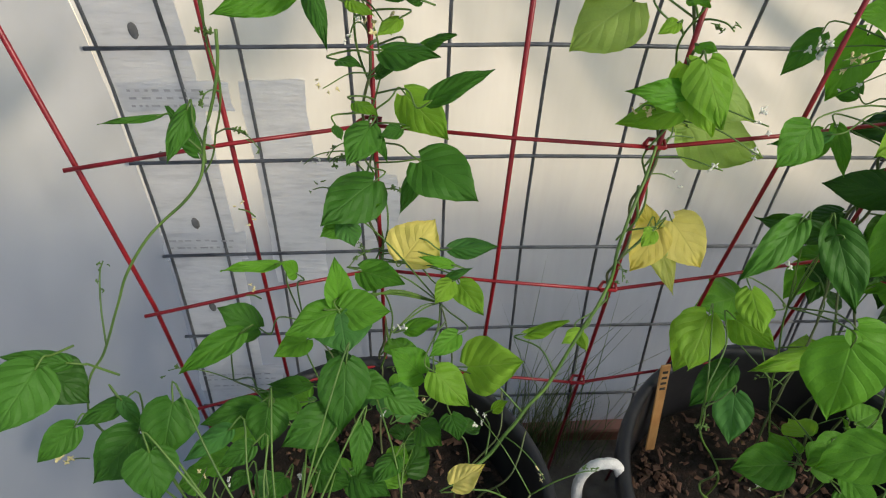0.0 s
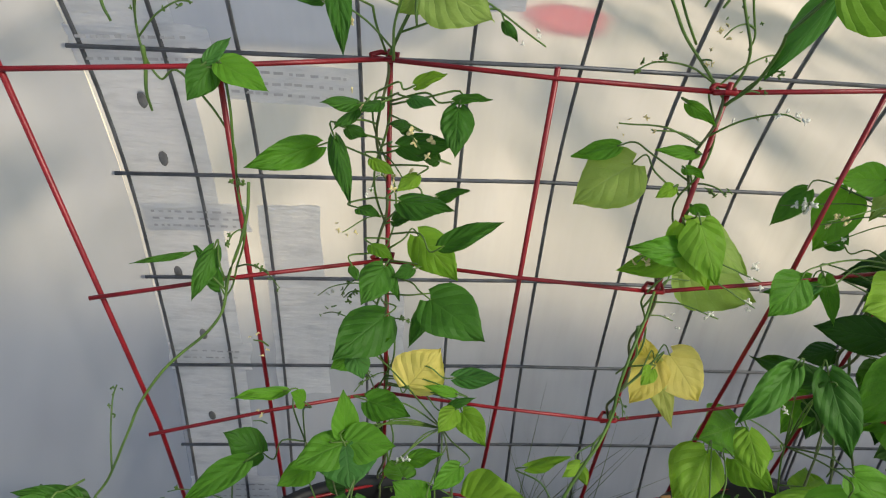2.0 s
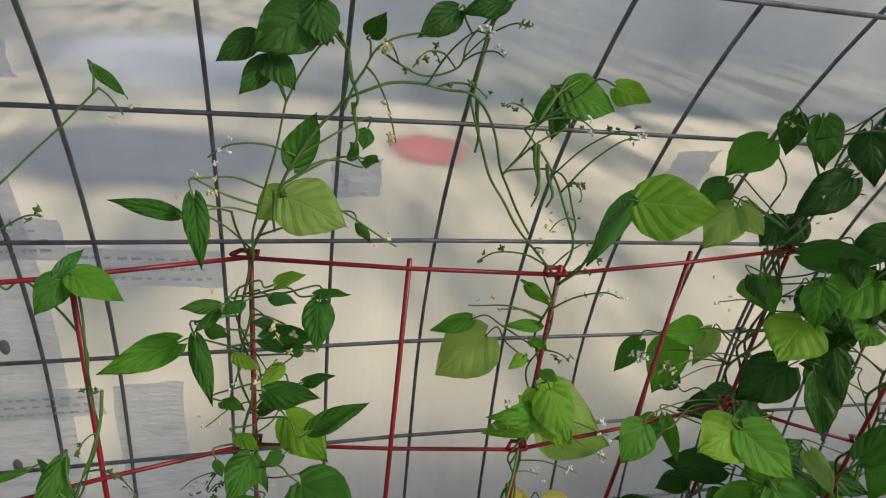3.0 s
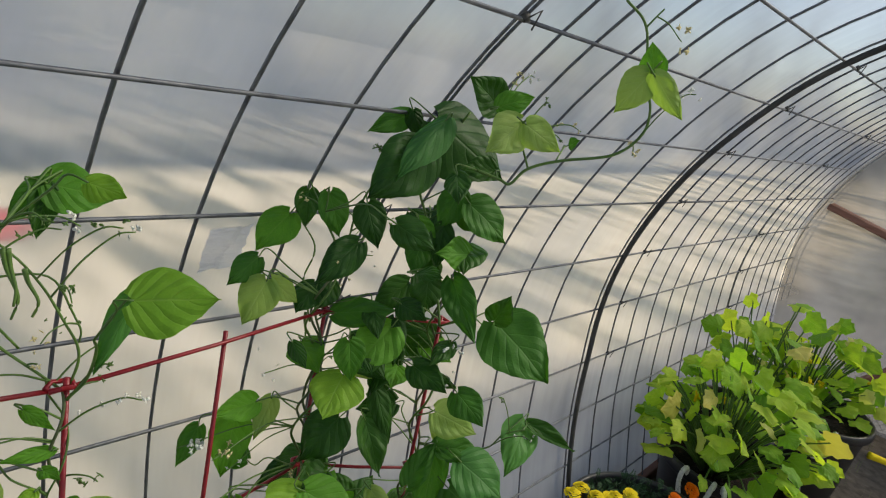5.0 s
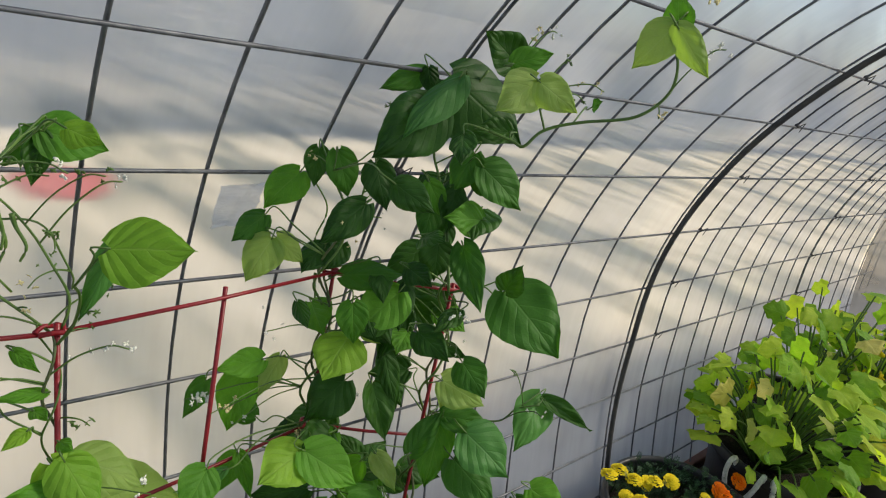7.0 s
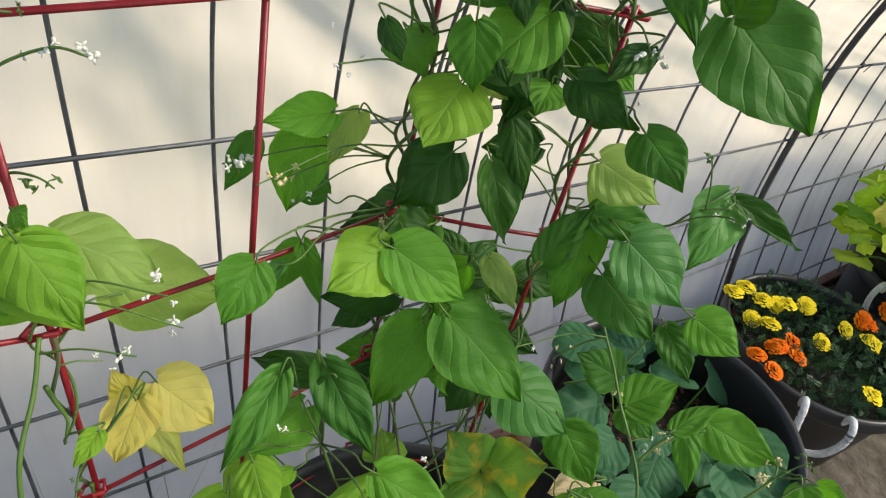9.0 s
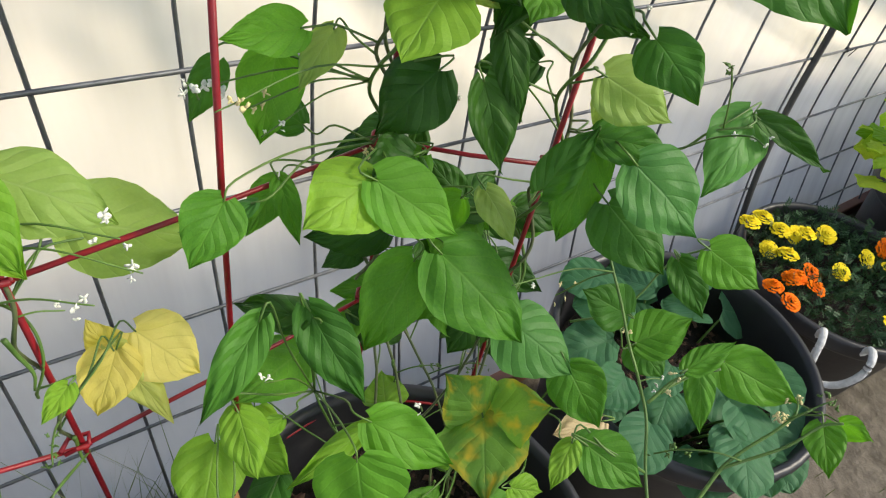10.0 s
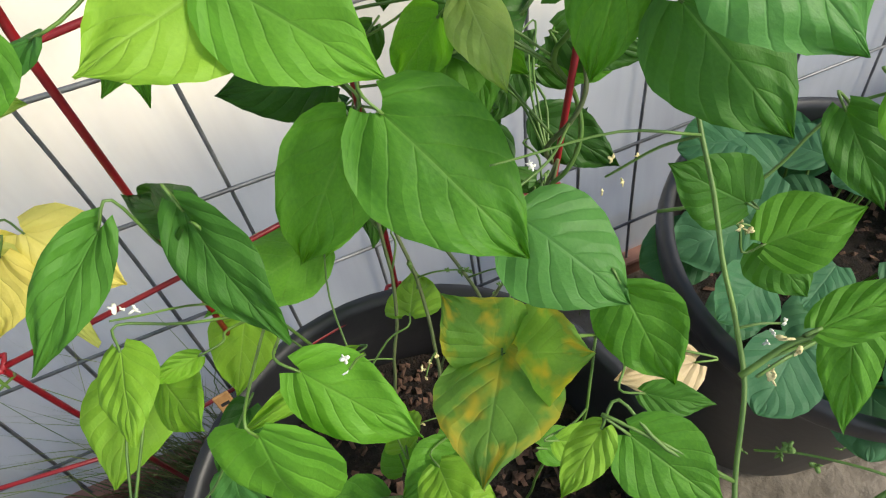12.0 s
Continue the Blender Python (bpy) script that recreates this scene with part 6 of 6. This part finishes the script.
# taped corner: strips of film tape over the first wires
def strip(x0, x1, rows_a, rows_b, out, material, label):
    bm = bmesh.new()
    rows = []
    n = 8
    for i in range(n + 1):
        x = x0 + (x1 - x0) * i / n
        rows.append([q + Vector((0, 0.0022 * noise.noise((x * 40, q.z * 30, x0 * 7)), 0.003 * math.sin(x * 40 + q.z * 9))) for q in hoop(x, out, 3, rows_a, rows_b)])
    sheet(bm, rows)
    return tagged(part("film_tape", bm, material), label, "tape", "tape strips at the corner")


def band(x0, x1, zlow, zhigh, out, slope=0.0):
    """A short patch of tape across the corner between two heights."""
    bm = bmesh.new()
    rows = []
    for i in range(17):
        x = x0 + (x1 - x0) * i / 16
        pts = [q for q in hoop(x, out, 10) if q.y > MID]
        col = []
        for j in range(9):
            z = zlow + (zhigh - zlow) * j / 8 + slope * (x - x0)
            q = min(pts, key=lambda c: abs(c.z - z))
            col.append(Vector((x + 0.006 * noise.noise((z * 30, x0 * 5, 1)), q.y + 0.003 * noise.noise((x * 30, z * 60, 2)), z + 0.004 * noise.noise((x * 25, z * 9, 4)))))
        rows.append(col)
    sheet(bm, rows)
    tape = tagged(part("film_tape", bm, TAPEM), "crinkled translucent repair tape stuck on the film", "tape", "tape strips at the corner")
    if zhigh - zlow > 0.1 or x1 - x0 < 0.1:
        return tape
    # unreadable print: short grey bars in three rows
    bm = bmesh.new()
    for line in range(3):
        x = x0 + 0.015
        while x < x1 - 0.02:
            w = rnd.uniform(0.004, 0.014)
            z = zlow + (zhigh - zlow) * (0.25 + 0.25 * line) + slope * (x - x0)
            q = min((c for c in hoop(x, out - 0.006, 10) if c.y > MID), key=lambda c: abs(c.z - z))
            bm.faces.new([bm.verts.new((x + i, q.y - 0.0005, z + j)) for i, j in ((0, 0), (w, 0), (w, 0.004), (0, 0.004))])
            x += w + rnd.uniform(0.003, 0.009)
    part("print", bm, PRINT, tape, "rows of faded grey print")
    return tape


PRINT = plain("faded_print", [(0.3, (0.36, 0.36, 0.38)), (0.7, (0.52, 0.52, 0.54))], 60, 0.7)
TAPEM, n, l, p = mat("repair_tape")
f = noise_node(n, l, 16, 4, stretch=(1, 1, 4))
l.new(ramp(n, l, f, [(0.32, (0.36, 0.37, 0.41)), (0.45, (0.66, 0.67, 0.70)), (0.7, (0.88, 0.88, 0.88))]), p.inputs["Base Color"])
p.inputs["Roughness"].default_value = 0.35
bump(n, l, noise_node(n, l, 30, 4, stretch=(1, 1, 5)), p, 1.0, 0.014)
tl = n.new("ShaderNodeBsdfTranslucent")
tl.inputs[0].default_value = (0.93, 0.94, 0.96, 1)
ms = n.new("ShaderNodeMixShader")
ms.inputs[0].default_value = 0.6
l.new(p.outputs[0], ms.inputs[1])
l.new(tl.outputs[0], ms.inputs[2])
tr = n.new("ShaderNodeBsdfTransparent")
ms2 = n.new("ShaderNodeMixShader")
ms2.inputs[0].default_value = 0.25
l.new(ms.outputs[0], ms2.inputs[1])
l.new(tr.outputs[0], ms2.inputs[2])
l.new(ms2.outputs[0], n["Material Output"].inputs[0])
strip(-0.49, -0.36, 0, 13, 0.0065, TAPEM, "long strip of grey-white tape sealing the corner")
for x0, x1, za, zb, sl in ((-0.50, -0.31, 1.485, 1.55, 0.0), (-0.50, -0.32, 1.225, 1.29, 0.03), (-0.48, -0.315, 0.945, 0.998, 0.0), (-0.495, -0.345, 0.635, 0.70, 0.0),
                             (-0.50, -0.32, 0.29, 0.36, 0.0), (-0.30, -0.20, 0.58, 1.0, 0.0), (-0.20, -0.06, 0.70, 0.86, -0.3), (-0.50, -0.30, 1.70, 1.76, 0.0),
                             (-0.32, -0.13, 1.185, 1.25, -0.05), (0.015, 0.08, 1.33, 1.39, 0.1), (0.50, 0.565, 1.345, 1.42, 0.15)):
    band(x0, x1, za, zb, 0.004, sl)

# dark oval stains on the taped strip
bm = bmesh.new()
for k, z in enumerate((0.52, 0.72, 0.86, 1.08, 1.18, 1.34, 1.60)):
    pts = [q for q in hoop(-0.43, 0.004, 10) if q.y > MID]
    q = min(pts, key=lambda c: abs(c.z - z))
    bmesh.ops.create_icosphere(bm, subdivisions=2, radius=1, matrix=Matrix.Translation((-0.435 + 0.012 * math.sin(k * 2.3), q.y + 0.001, z)) @ Matrix.Diagonal((0.007, 0.0012, 0.014, 1)))
tagged(part("glue_spots", bm, plain("glue_stain", [(0.3, (0.10, 0.10, 0.10)), (0.7, (0.22, 0.215, 0.21))], 60, 0.7)), "dark glue stains on the corner tape", "stain", kind="stuff")

# grass tufts by the film wall and on the ground
bm = bmesh.new()
for k in range(620):
    if k < 330:
        c = Vector((rnd.gauss(0.235, 0.07), rnd.gauss(0.68, 0.022), GZ))
        h = rnd.uniform(0.06, 0.36) if k > 45 else rnd.uniform(0.38, 0.68)
    else:
        c = Vector((rnd.uniform(0.2, 4.2), rnd.choice((rnd.uniform(0.60, 0.72), rnd.uniform(-0.5, 0.1), rnd.uniform(-0.1, 0.15))), GZ))
        h = rnd.uniform(0.02, 0.09)
    lean = Vector((rnd.uniform(-1, 1), rnd.uniform(-0.7, 0.25), 0)) * h * 0.3
    s = Vector((rnd.uniform(-1, 1), rnd.uniform(-1, 1), 0)).normalized() * 0.0011
    m_ = c + lean * 0.35 + Vector((0, 0, h * 0.6))
    e = c + lean + Vector((0, 0, h))
    v = [bm.verts.new(q) for q in (c - s, c + s, m_ + s * 0.8, m_ - s * 0.8, e)]
    bm.faces.new(v[:4])
    bm.faces.new((v[3], v[2], v[4]))
tagged(part("grass_tufts", bm, GRASS), "thin dry grass growing along the film and path", "grass", kind="stuff")
